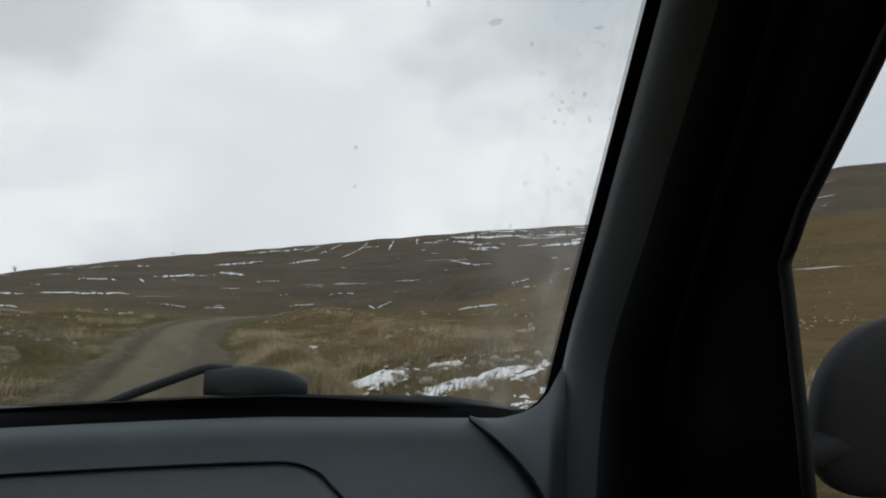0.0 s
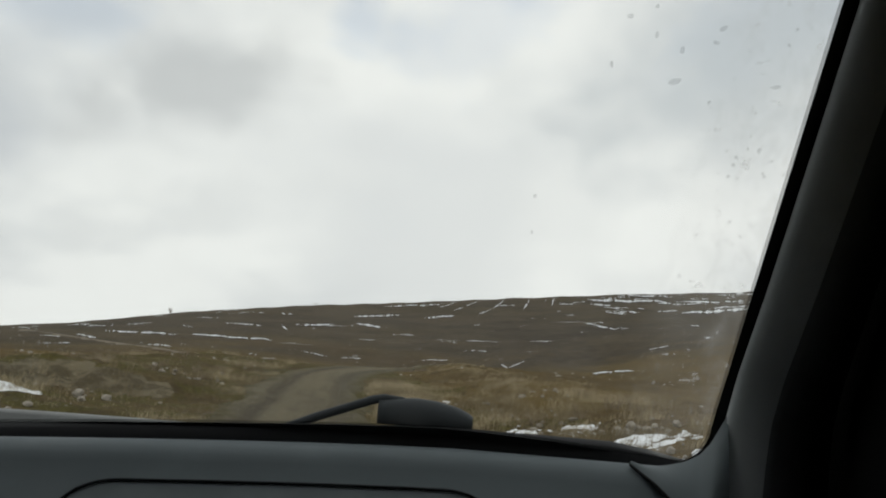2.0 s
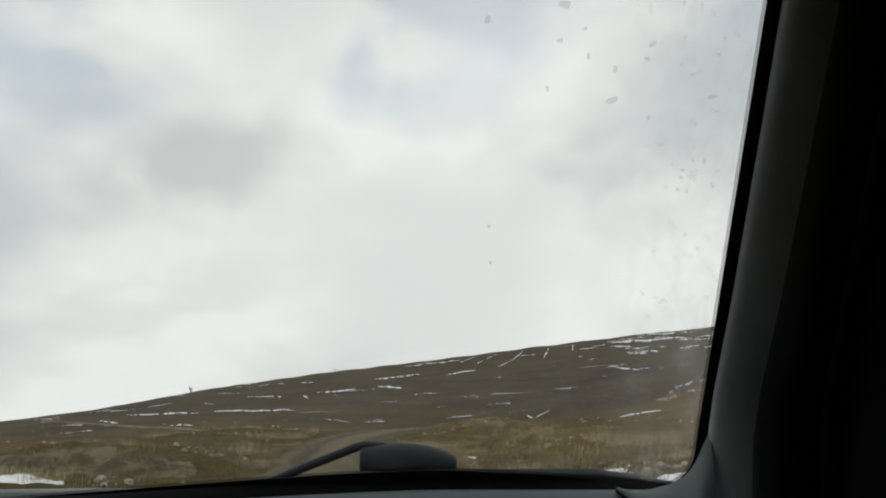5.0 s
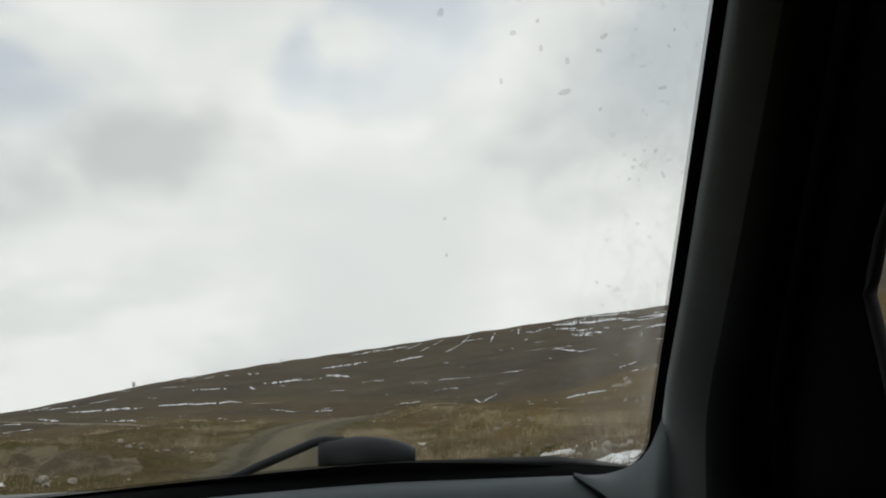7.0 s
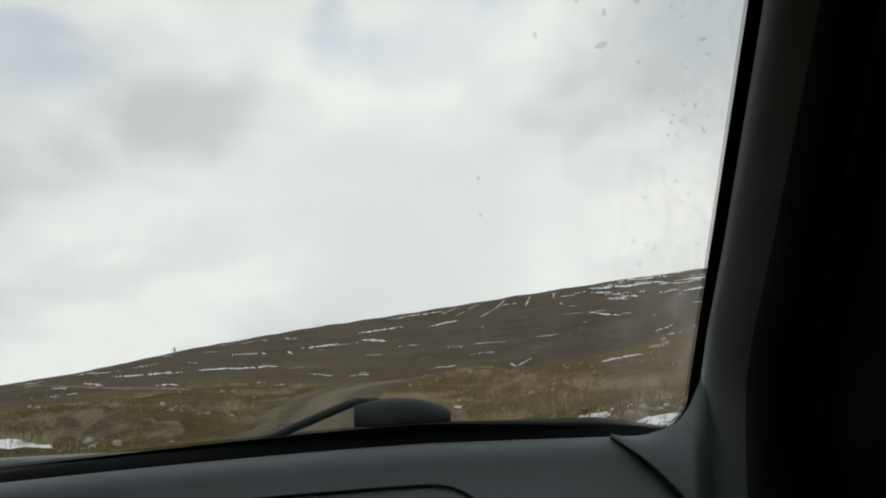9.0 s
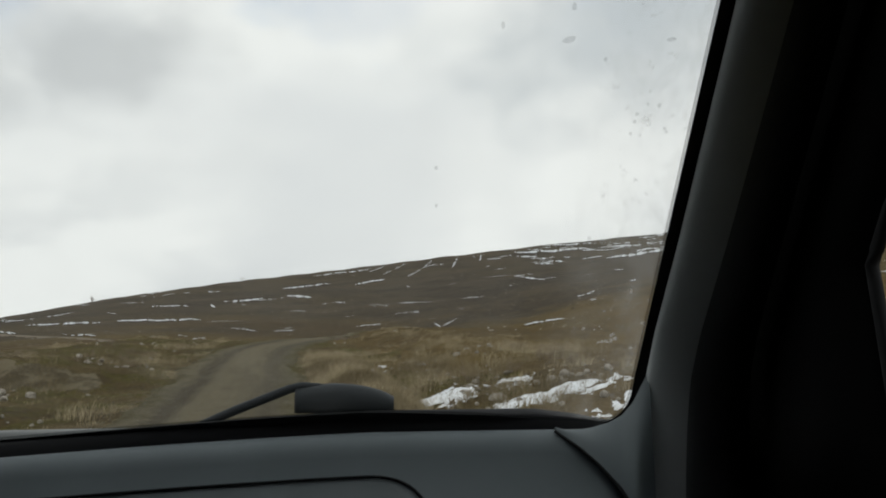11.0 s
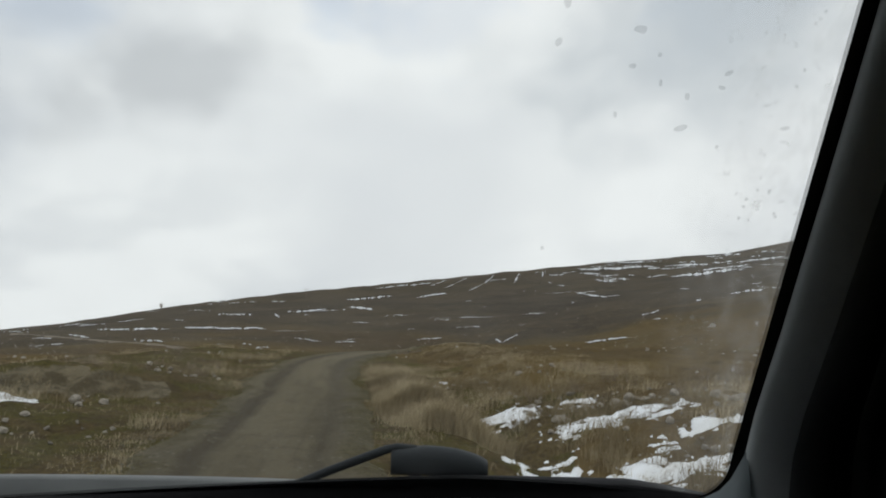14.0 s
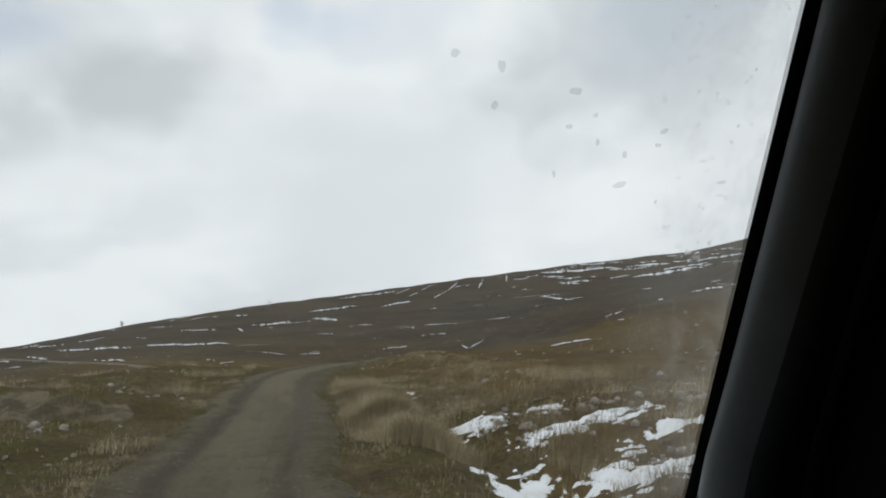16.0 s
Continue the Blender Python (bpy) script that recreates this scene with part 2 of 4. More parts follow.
def mat_road():
    m = Mat("gravel_road", 0.92, spec=0.15)
    uv = m.nt.nodes.new("ShaderNodeUVMap")
    sep = m.nt.nodes.new("ShaderNodeSeparateXYZ")
    m.link(uv.outputs[0], sep.inputs[0])
    across = m.math("ADD", sep.outputs[0], m.math("MULTIPLY", m.math("SUBTRACT", m.noise(0.25, 3), 0.5), 0.07))
    flow2 = m.nt.nodes.new("ShaderNodeMapping")
    flow2.inputs["Scale"].default_value = (3.0, 0.09, 1.0)
    m.link(uv.outputs[0], flow2.inputs["Vector"])
    c = m.mix(m.ramp(m.noise(1.0, 5, 0.62, flow2.outputs[0]), 0.36, 0.64), (0.112, 0.096, 0.062), (0.182, 0.157, 0.102))
    lane = m.nt.nodes.new("ShaderNodeMath")
    lane.operation = "PINGPONG"
    m.link(across, lane.inputs[0])
    lane.inputs[1].default_value = 0.25
    c = m.mix(m.ramp(m.math("ADD", lane.outputs[0], m.math("MULTIPLY", m.math("SUBTRACT", m.noise(1.3, 5, 0.65), 0.5), 0.06)), 0.15, 0.235, 0, 0.6), c, (0.058, 0.049, 0.034))
    c = m.mix(m.ramp(m.noise(18, 5, 0.7), 0.5, 0.72, 0, 0.6), c, (0.075, 0.066, 0.050))
    flow = m.nt.nodes.new("ShaderNodeMapping")
    flow.inputs["Scale"].default_value = (9.0, 0.025, 1.0)
    m.link(uv.outputs[0], flow.inputs["Vector"])
    lines = m.noise(1.0, 5, 0.6, flow.outputs[0])
    c = m.mix(m.ramp(lines, 0.45, 0.68, 0, 0.55), c, (0.150, 0.130, 0.088))
    c = m.mix(m.ramp(lines, 0.30, 0.46, 0.5, 0), c, (0.066, 0.056, 0.041))
    rim = m.math("ABSOLUTE", m.math("SUBTRACT", sep.outputs[0], 0.5), 0.0)
    rim = m.math("ADD", rim, m.math("MULTIPLY", m.math("SUBTRACT", m.noise(1.1, 6, 0.68), 0.5), 0.62))
    c = m.mix(m.ramp(rim, 0.31, 0.45, 0, 0.92), c, m.mix(m.ramp(m.noise(12, 5, 0.7), 0.42, 0.6), (0.066, 0.056, 0.026), (0.122, 0.106, 0.052)))
    worn = m.noise(2.6, 6, 0.72)
    c = m.mix(m.ramp(worn, 0.52, 0.66, 0, 0.55), c, (0.160, 0.140, 0.094))
    c = m.mix(m.ramp(worn, 0.34, 0.46, 0.35, 0), c, (0.066, 0.056, 0.037))
    stones = m.cells(14.0)
    pick = m.nt.nodes.new("ShaderNodeSeparateColor")
    m.link(stones.outputs["Color"], pick.inputs[0])
    f = m.math("MULTIPLY", m.ramp(stones.outputs["Distance"], 0.22, 0.32, 0.8, 0), m.ramp(pick.outputs[0], 0.88, 0.93))
    c = m.mix(f, c, (0.250, 0.230, 0.180))
    m.colour(m.tint(c, (1.16, 1.14, 1.10))).bump(m.math("ADD", m.noise(22, 5, 0.7), m.math("MULTIPLY", worn, 2.0)), 1.0, 0.08)
    return m.mat


def mat_snow():
    m = Mat("old_snow", 0.7, spec=0.3)
    c = m.mix(m.ramp(m.noise(1.5, 5, 0.6), 0.4, 0.7), (0.80, 0.82, 0.84), (0.70, 0.70, 0.68))
    c = m.mix(m.ramp(m.noise(7, 5, 0.7), 0.60, 0.74, 0, 0.7), c, (0.34, 0.30, 0.24))
    m.colour(c).bump(m.noise(4, 5, 0.6), 0.5, 0.08)
    return m.mat


def mat_thin_snow():
    m = Mat("thin_snow", 0.8, spec=0.2)
    c = m.mix(m.ramp(m.noise(0.5, 6, 0.75), 0.36, 0.53), (0.16, 0.13, 0.09), (0.78, 0.80, 0.82))
    m.colour(c)
    return m.mat


def mat_stone():
    m = Mat("limestone", 0.9, spec=0.2)
    r = m.random()
    c = m.mix(r, (0.27, 0.24, 0.195), (0.46, 0.42, 0.35))
    c = m.mix(m.ramp(m.noise(3.5, 5, 0.6), 0.45, 0.7, 0, 0.8), c, (0.17, 0.15, 0.12))
    c = m.mix(m.ramp(m.noise(16, 4, 0.6), 0.55, 0.7, 0, 0.7), c, (0.12, 0.11, 0.09))
    m.colour(c).bump(m.noise(8, 6, 0.6), 0.8, 0.06)
    return m.mat


def mat_grass():
    m = Mat("dry_grass_blades", 0.85, spec=0.15)
    r = m.island()
    c = m.mix(m.ramp(r, 0, 1), (0.250, 0.203, 0.122), (0.520, 0.440, 0.288))
    c = m.mix(m.ramp(m.noise(0.33, 4), 0.42, 0.58, 0.85, 0), c, (0.155, 0.120, 0.065))
    m.colour(c)
    return m.mat


def mat_twig():
    m = Mat("bare_twig", 0.85, spec=0.2)
    m.colour(m.mix(m.ramp(m.noise(6, 3), 0.4, 0.7), (0.20, 0.155, 0.11), (0.30, 0.25, 0.19)))
    return m.mat


def mat_plastic(name, base, grain=900.0, rough=0.55, bump=0.15, spec=0.35):
    """Grained cabin plastic with a little dust."""
    m = Mat(name, rough, spec=spec)
    dust = m.ramp(m.noise(9, 5, 0.6), 0.45, 0.75, 0, 0.35)
    c = m.mix(dust, base, tuple(v * 1.35 + 0.003 for v in base))
    m.colour(c)
    m.link(m.ramp(m.noise(14, 4), 0.3, 0.7, rough - 0.05, rough + 0.08), m.bsdf.inputs["Roughness"])
    m.bump(m.noise(grain, 3, 0.6), bump, 0.0004)
    return m.mat


def mat_plain(name, c, rough=0.5, metal=0.0):
    m = Mat(name, rough, metal)
    m.colour(m.mix(m.ramp(m.noise(12, 4), 0.4, 0.7, 0, 0.4), c, tuple(v * 0.7 for v in c)))
    return m.mat


def mat_glass(name, veil, index=1.25, tone=(0.965, 0.975, 0.97)):
    """Clear pane with real gloss; a dried dirt film scatters a little light."""
    m = Mat(name)
    nt = m.nt
    nt.nodes.remove(m.bsdf)
    out = [q for q in nt.nodes if q.type == "OUTPUT_MATERIAL"][0]
    clear = nt.nodes.new("ShaderNodeBsdfTransparent")
    clear.inputs[0].default_value = (*tone, 1)
    gloss = nt.nodes.new("ShaderNodeBsdfGlossy")
    gloss.inputs["Roughness"].default_value = 0.02
    fres = nt.nodes.new("ShaderNodeFresnel")
    fres.inputs[0].default_value = index
    pane = nt.nodes.new("ShaderNodeMixShader")
    m.link(fres.outputs[0], pane.inputs[0])
    m.link(clear.outputs[0], pane.inputs[1])
    m.link(gloss.outputs[0], pane.inputs[2])
    film = nt.nodes.new("ShaderNodeBsdfTranslucent")
    film.inputs[0].default_value = (0.74, 0.73, 0.70, 1)
    sep = nt.nodes.new("ShaderNodeSeparateXYZ")
    m.link(m.co, sep.inputs[0])
    # the wiper does not reach the strip beside the pillar
    strip = m.ramp(m.math("ADD", sep.outputs[0], m.math("MULTIPLY", m.noise(9, 4), 0.05)), 0.165, 0.255, 0.0, 1.0)
    runs = m.noise(30, 5, 0.65, m.scaled((1.0, 0.55, 0.55)), 0.4)
    spots = m.ramp(m.noise(70, 4, 0.6), 0.60, 0.72, 0, 0.25)
    amount = m.math("ADD", m.math("MULTIPLY", strip, m.math("ADD", m.ramp(runs, 0.42, 0.72, 0.07, 0.22), spots)), m.ramp(m.noise(14, 4, 0.6), 0.45, 0.75, 0.006, 0.03))
    dirt = nt.nodes.new("ShaderNodeMixShader")
    m.link(m.math("MULTIPLY", amount, veil), dirt.inputs[0])
    m.link(pane.outputs[0], dirt.inputs[1])
    m.link(film.outputs[0], dirt.inputs[2])
    m.link(dirt.outputs[0], out.inputs[0])
    return m.mat


def mat_sheer(name, c, clear):
    """Thin coat that lets a share of the light through."""
    m = Mat(name, 0.6)
    m.colour(c)
    out = [q for q in m.nt.nodes if q.type == "OUTPUT_MATERIAL"][0]
    tr = m.nt.nodes.new("ShaderNodeBsdfTransparent")
    mx = m.nt.nodes.new("ShaderNodeMixShader")
    mx.inputs[0].default_value = clear
    m.link(m.bsdf.outputs[0], mx.inputs[1])
    m.link(tr.outputs[0], mx.inputs[2])
    m.link(mx.outputs[0], out.inputs[0])
    return m.mat


EARTH, TURF, GRAVEL, SNOW, STONE = mat_ground(), mat_verge(), mat_road(), mat_snow(), mat_stone()
THIN = mat_thin_snow()
GRASS, TWIG = mat_grass(), mat_twig()
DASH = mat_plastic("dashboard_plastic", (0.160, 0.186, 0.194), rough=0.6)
PANEL = mat_plastic("panel_plastic", (0.180, 0.200, 0.205), 1100.0, 0.65)
# one pillar plastic in two tones: bright for the lit flank, dark for shade
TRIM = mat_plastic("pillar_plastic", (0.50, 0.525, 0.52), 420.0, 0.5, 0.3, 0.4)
TRIM_SHADED = mat_plastic("pillar_plastic_shaded", (0.15, 0.156, 0.156), 500.0, 0.9, 0.2, 0.1)
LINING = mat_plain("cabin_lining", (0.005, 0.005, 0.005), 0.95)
RUBBER = mat_plain("black_rubber", (0.010, 0.010, 0.011), 0.7)
WIPER = mat_plain("wiper_plastic", (0.025, 0.030, 0.032), 0.6)
PAINT = mat_plain("pale_car_paint", (0.23, 0.235, 0.225), 0.45)
TYRE = mat_plain("tyre_rubber", (0.018, 0.018, 0.018), 0.85)
STEEL = mat_plain("wheel_steel", (0.35, 0.35, 0.35), 0.4, 0.8)
SCREEN = mat_glass("windscreen_glass", 1.0)
SIDEGLASS = mat_glass("door_glass", 0.02, 1.09)
# glass darkened only to hold back light from the unseen driver's side
DIM_GLASS = mat_glass("light_cutting_door_glass", 0.02, 1.09, (0.10, 0.105, 0.10))
HALFTONE = mat_sheer("halftone_frit", (0.02, 0.02, 0.02), 0.55)
TRACK = mat_plain("track_dirt", (0.17, 0.14, 0.10), 0.95)
CHIPS = mat_plain("gravel_chips", (0.165, 0.147, 0.114), 0.9)
PALE = mat_plain("pale_field_stone", (0.34, 0.31, 0.26), 0.9)
MUD = mat_sheer("dried_mud", (0.20, 0.195, 0.185), 0.80)


# ---- mesh helpers ----
def mesh_from(name, verts, faces, material, smooth_faces=True):
    me = bpy.data.meshes.new(name)
    me.from_pydata(verts, [], faces)
    me.materials.append(material)
    if smooth_faces:
        me.polygons.foreach_set("use_smooth", [True] * len(me.polygons))
    me.update()
    return me


def part(name, bm, material, parent, label=""):
    """Links a bmesh, or a finished mesh, as one mesh object under a thing or a part."""
    if isinstance(bm, bpy.types.Mesh):
        me = bm
    else:
        me = bpy.data.meshes.new(name)
        bm.to_mesh(me)
        bm.free()
        me.materials.append(material)
        me.polygons.foreach_set("use_smooth", [True] * len(me.polygons))
    ob = new(name, me)
    ob.parent = parent
    return tagged(ob, label)


def loft(rings, closed=False, cap=False):
    """A bmesh sheet through rows of points."""
    bm = bmesh.new()
    rows = [[bm.verts.new(p) for p in r] for r in rings]
    for a, b in zip(rows, rows[1:]):
        k = len(a)
        for i in range(k if closed else k - 1):
            j = (i + 1) % k
            bm.faces.new((a[i], a[j], b[j], b[i]))
    if cap:
        bm.faces.new(rows[0][::-1])
        bm.faces.new(rows[-1])
    bmesh.ops.recalc_face_normals(bm, faces=bm.faces)
    return bm


def thick(bm, t):
    bmesh.ops.solidify(bm, geom=bm.faces[:], thickness=t)
    bmesh.ops.recalc_face_normals(bm, faces=bm.faces)
    return bm


def box(x0, x1, y0, y1, z0, z1, bevel=0.0):
    bm = bmesh.new()
    bmesh.ops.create_cube(bm, size=1.0)
    for v in bm.verts:
        v.co = ((x0 + x1) / 2 + v.co.x * (x1 - x0), (y0 + y1) / 2 + v.co.y * (y1 - y0), (z0 + z1) / 2 + v.co.z * (z1 - z0))
    if bevel:
        bmesh.ops.bevel(bm, geom=bm.edges[:], offset=bevel, segments=3, affect="EDGES", profile=0.5)
    return bm


def tube(points, radii, sides=8):
    """A bmesh rod through points, tapering by radii."""
    rings = []
    for i, p in enumerate(points):
        a, b = Vector(points[max(0, i - 1)]), Vector(points[min(len(points) - 1, i + 1)])
        d = (b - a).normalized()
        u = d.cross(Vector((0, 0, 1)) if abs(d.z) < 0.9 else Vector((1, 0, 0))).normalized()
        w = d.cross(u)
        rings.append([Vector(p) + (u * math.cos(q) + w * math.sin(q)) * radii[i] for q in [2 * math.pi * k / sides for k in range(sides)]])
    return loft(rings, True, True)


# ---- the land ----
EYE = 1.45
# height of the land's edges as seen from the seat, in degrees, by bearing: skyline, middle slope, foot of the slope
SKYLINE = [(-180, -0.5), (-60, -2.1), (-40, -1.9), (-30, -1.5), (-24, -0.75), (-17, 0.55), (-10, 1.55), (-3, 2.35), (4, 3.2), (11, 3.95), (18, 4.5), (25, 5.9), (30, 7.4), (33, 8.1), (45, 8.6), (70, 7.0), (100, 4.0), (180, -0.5)]
MIDDLE = [(-180, -1.5), (-40, -2.6), (-30, -2.4), (-19, -2.2), (-11, -2.7), (-5, -2.95), (0, -2.85), (4, -2.6), (7, -2.1), (9, -1.6), (14, -0.45), (21, 0.8), (30, 2.6), (45, 4.2), (90, 2.0), (180, -1.5)]
FOOT = [(-180, -2.0), (-40, -3.0), (-27, -3.1), (-16, -3.4), (-8, -3.5), (4, -3.5), (8, -3.3), (12, -3.0), (18, -2.6), (25, -2.1), (45, -0.4), (90, -0.4), (180, -2.0)]
DISTANCE = [(-180, -2.5), (-60, -1.5), (-26, -1.45), (-21, -1.4), (-17, -1.6), (-12, -2.6), (180, -3.0)]


def road_x(y):
    """Centre line of the road on its straight stretch."""
    return -0.85 - 0.115 * y


def ditch_x(y):
    return 2.9 - 0.2 * y if y > 5 else 1.9 + 0.05 * (5 - y)


def cut_bank(x, y):
    """A low eroded bank on the field across the road."""
    u = (x + 5.5) * 0.93 + (y - 13.6) * 0.37
    n = -(x + 5.5) * 0.37 + (y - 13.6) * 0.93
    ends = smooth(-4.5, -1.5, u) * (1 - smooth(0.2, 3.0, u))
    n += 0.55 * noise.noise((u * 0.9, 3.0, 0.0)) + 0.28 * noise.noise((u * 2.6, 8.0, 0.0)) + 0.1 * noise.noise((u * 6.0, n * 3.0, 1.0))
    return (0.34 + 0.12 * noise.noise((u * 0.7, 5.0, 2.0))) * ends * smooth(-0.2, 1.1, n) * (1 - smooth(1.2, 6.0, n))


def near_z(x, y):
    ahead = max(0.0, math.hypot(x * 0.4, y) - 2.0) if y > 0 else 0.0
    z = 0.004 * ahead * smooth(0.0, 4.0, ahead)
    off = x - ditch_x(y)
    live = smooth(3, 6, y) * (1 - smooth(15, 20, y))
    z -= 0.26 * math.exp(-(off / 0.55) ** 2) * live
    z += 0.38 * smooth(0.4, 3.2, off) * smooth(3, 9, y) * smooth(1.5, 5.0, x - road_x(y))
    # overgrown mound between the road and the ditch
    z += 0.20 * math.exp(-((x + 0.6 + 0.14 * (y - 14)) / 0.8) ** 2 - ((y - 14.0) / 3.2) ** 2) * smooth(1.2, 2.0, x - road_x(y))
    z += cut_bank(x, y)
    side = road_x(y) - x - 1.9
    z -= 0.35 * smooth(1.0, 10.0, side)
    z += 0.16 * math.exp(-((side - 2.6) / 1.4) ** 2)
    d = abs(x - road_x(y))
    rough = smooth(1.4, 2.8, d)
    z += rough * (0.11 * noise.noise((x * 0.8, y * 0.8, 0.3)) + 0.06 * noise.noise((x * 2.6, y * 2.6, 1.7)) + 0.025 * noise.noise((x * 6, y * 6, 5.0)))
    return z


def land_z(x, y):
    d = math.hypot(x, y)
    az = math.degrees(math.atan2(x, y))
    if d < 30:
        return near_z(x, y)
    ridge = 300 + 50 * math.sin(math.radians(az * 3 + 20))
    e0, em, e1 = table(FOOT, az), table(MIDDLE, az), table(SKYLINE, az)
    if d < 110:
        el = e0 + (em - e0) * max(0.0, math.log(d / 50) / math.log(2.2))
    else:
        f = min(1.0, math.log(d / 110) / math.log(ridge / 110))
        el = em + (e1 - em) * f
    # a rounded spur on one side with a hollow behind it
    el -= 0.75 * math.exp(-((d - 142) / 20) ** 2) * smooth(5, 10, az) * (1 - smooth(30, 45, az))
    hill = EYE + d * math.tan(radians(el))
    lumps = smooth(45, 120, d) * (1.0 - smooth(ridge * 0.7, ridge, d))
    hill += lumps * (0.8 * noise.noise((x * 0.03, y * 0.03, 2.0)) + 0.4 * noise.noise((x * 0.08, y * 0.08, 5.0))) + smooth(30, 60, d) * 0.12 * noise.noise((x * 0.35, y * 0.35, 4.0))
    if d > ridge:
        zr = EYE + ridge * math.tan(radians(e1))
        over = d - ridge
        hill = zr + 0.10 * noise.noise((x * 0.12, y * 0.12, 9.0)) - 0.055 * over - 0.09 * over * smooth(0, 150, over)
        hill = max(hill, -190.0 - 0.02 * d)
        rise = smooth(1300, 2300, d) * (1 - smooth(2700, 3600, d))
        up = table(DISTANCE, az) + 0.16 * noise.noise((az * 0.25, 1.0, 0.0)) + 0.05 * noise.noise((az * 1.1, 4.0, 0.0))
        hill = max(hill, EYE + d * math.tan(radians(up)) - 70 * (1 - rise))
    s = smooth(30, 50, d)
    if s >= 1.0:
        return hill
    return near_z(x, y) * (1 - s) + hill * s


def build_ground():
    az = list(np.arange(-180, -42, 4.0)) + list(np.arange(-42, 44, 0.3)) + list(np.arange(44, 180, 4.0))
    rad = [1.0]
    while rad[-1] < 4400:
        r = rad[-1]
        rad.append(r + max(0.22, r * (0.013 if r < 60 else 0.02 if r < 380 else 0.12)))
    verts, faces = [(0, 0, 0)], []
    n = len(az)
    for r in rad:
        for a in az:
            x, y = r * math.sin(radians(a)), r * math.cos(radians(a))
            verts.append((x, y, land_z(x, y)))
    for i in range(n):
        faces.append((0, 1 + (i + 1) % n, 1 + i))
    for k in range(len(rad) - 1):
        b, c = 1 + k * n, 1 + (k + 1) * n
        for i in range(n):
            j = (i + 1) % n
            faces.append((b + i, b + j, c + j, c + i))
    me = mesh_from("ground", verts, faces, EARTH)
    me.materials.append(TURF)
    # turf on the verges, earth beyond
    pick = np.zeros(len(me.polygons), dtype=np.int32)
    for p in me.polygons:
        x, y, _ = p.center
        d = math.hypot(x, y)
        if d > 70:
            continue
        wob = 2.5 * noise.noise((x * 0.3, y * 0.3, 8.0))
        right = x < ditch_x(y) + 1.2 + wob and x > road_x(y)
        left = x < road_x(y) and x > road_x(y) - 6.5 + wob * 1.5
        if (right or left) and y < 52 + wob * 2 or d < 7:
            pick[p.index] = 1
    me.polygons.foreach_set("material_index", pick)
    # land cover beyond the verges: pasture on the near spur, scrub along the foot, dark heath in the hollow
    cover = {"pasture": [], "scrub": [], "heath": [], "bare": []}
    for v in me.vertices:
        x, y, _ = v.co
        d, az = math.hypot(x, y), math.degrees(math.atan2(x, y))
        wob = 5.0 * noise.noise((x * 0.05, y * 0.05, 1.0)) + 2.5 * noise.noise((x * 0.16, y * 0.16, 6.0))
        far = d + 3.5 * wob
        side = az + 0.25 * wob
        cover["pasture"].append(smooth(-4, 4, side) * smooth(24, 34, far) * (1 - smooth(112 + 2.0 * side, 128 + 2.0 * side, far)))
        cover["scrub"].append((1 - smooth(-6, -1, side)) * smooth(36, 46, far) * (1 - smooth(66, 88, far)) * (0.6 + 0.6 * noise.noise((x * 0.12, y * 0.12, 3.0))))
        cover["heath"].append(smooth(-6, 3, side) * (1 - smooth(9, 17, side)) * smooth(130, 155, far) * (1 - smooth(215, 260, far)))
        rise = cut_bank(x, y + 0.25) - cut_bank(x, y - 0.25) if d < 24 and x < road_x(y) - 2 else 0.0
        cover["bare"].append(smooth(0.02, 0.14, rise))
    for key, values in cover.items():
        me.attributes.new(key, "FLOAT", "POINT").data.foreach_set("value", values)
    return tagged(new("ground", me), "brown hillside and winter turf with old snow streaks", "ground", kind="structure")


build_ground()


def road_line():
    pts = [Vector((road_x(y), y)) for y in np.arange(-14, 20.5, 0.5)]
    head = math.atan2(-0.115, 1.0)
    p = pts[-1].copy()
    for k in range(84):
        head += 0.004 if k < 8 else 0.022 if k < 50 else 0.01
        p = p + Vector((math.sin(head), math.cos(head))) * 0.5
        pts.append(p.copy())
    return pts


ROAD = road_line()


def road_gap(x, y):
    """Distance from the road's centre line."""
    if y < 20:
        return abs(x - road_x(y))
    return min(math.hypot(x - p.x, y - p.y) for p in ROAD[66::2])


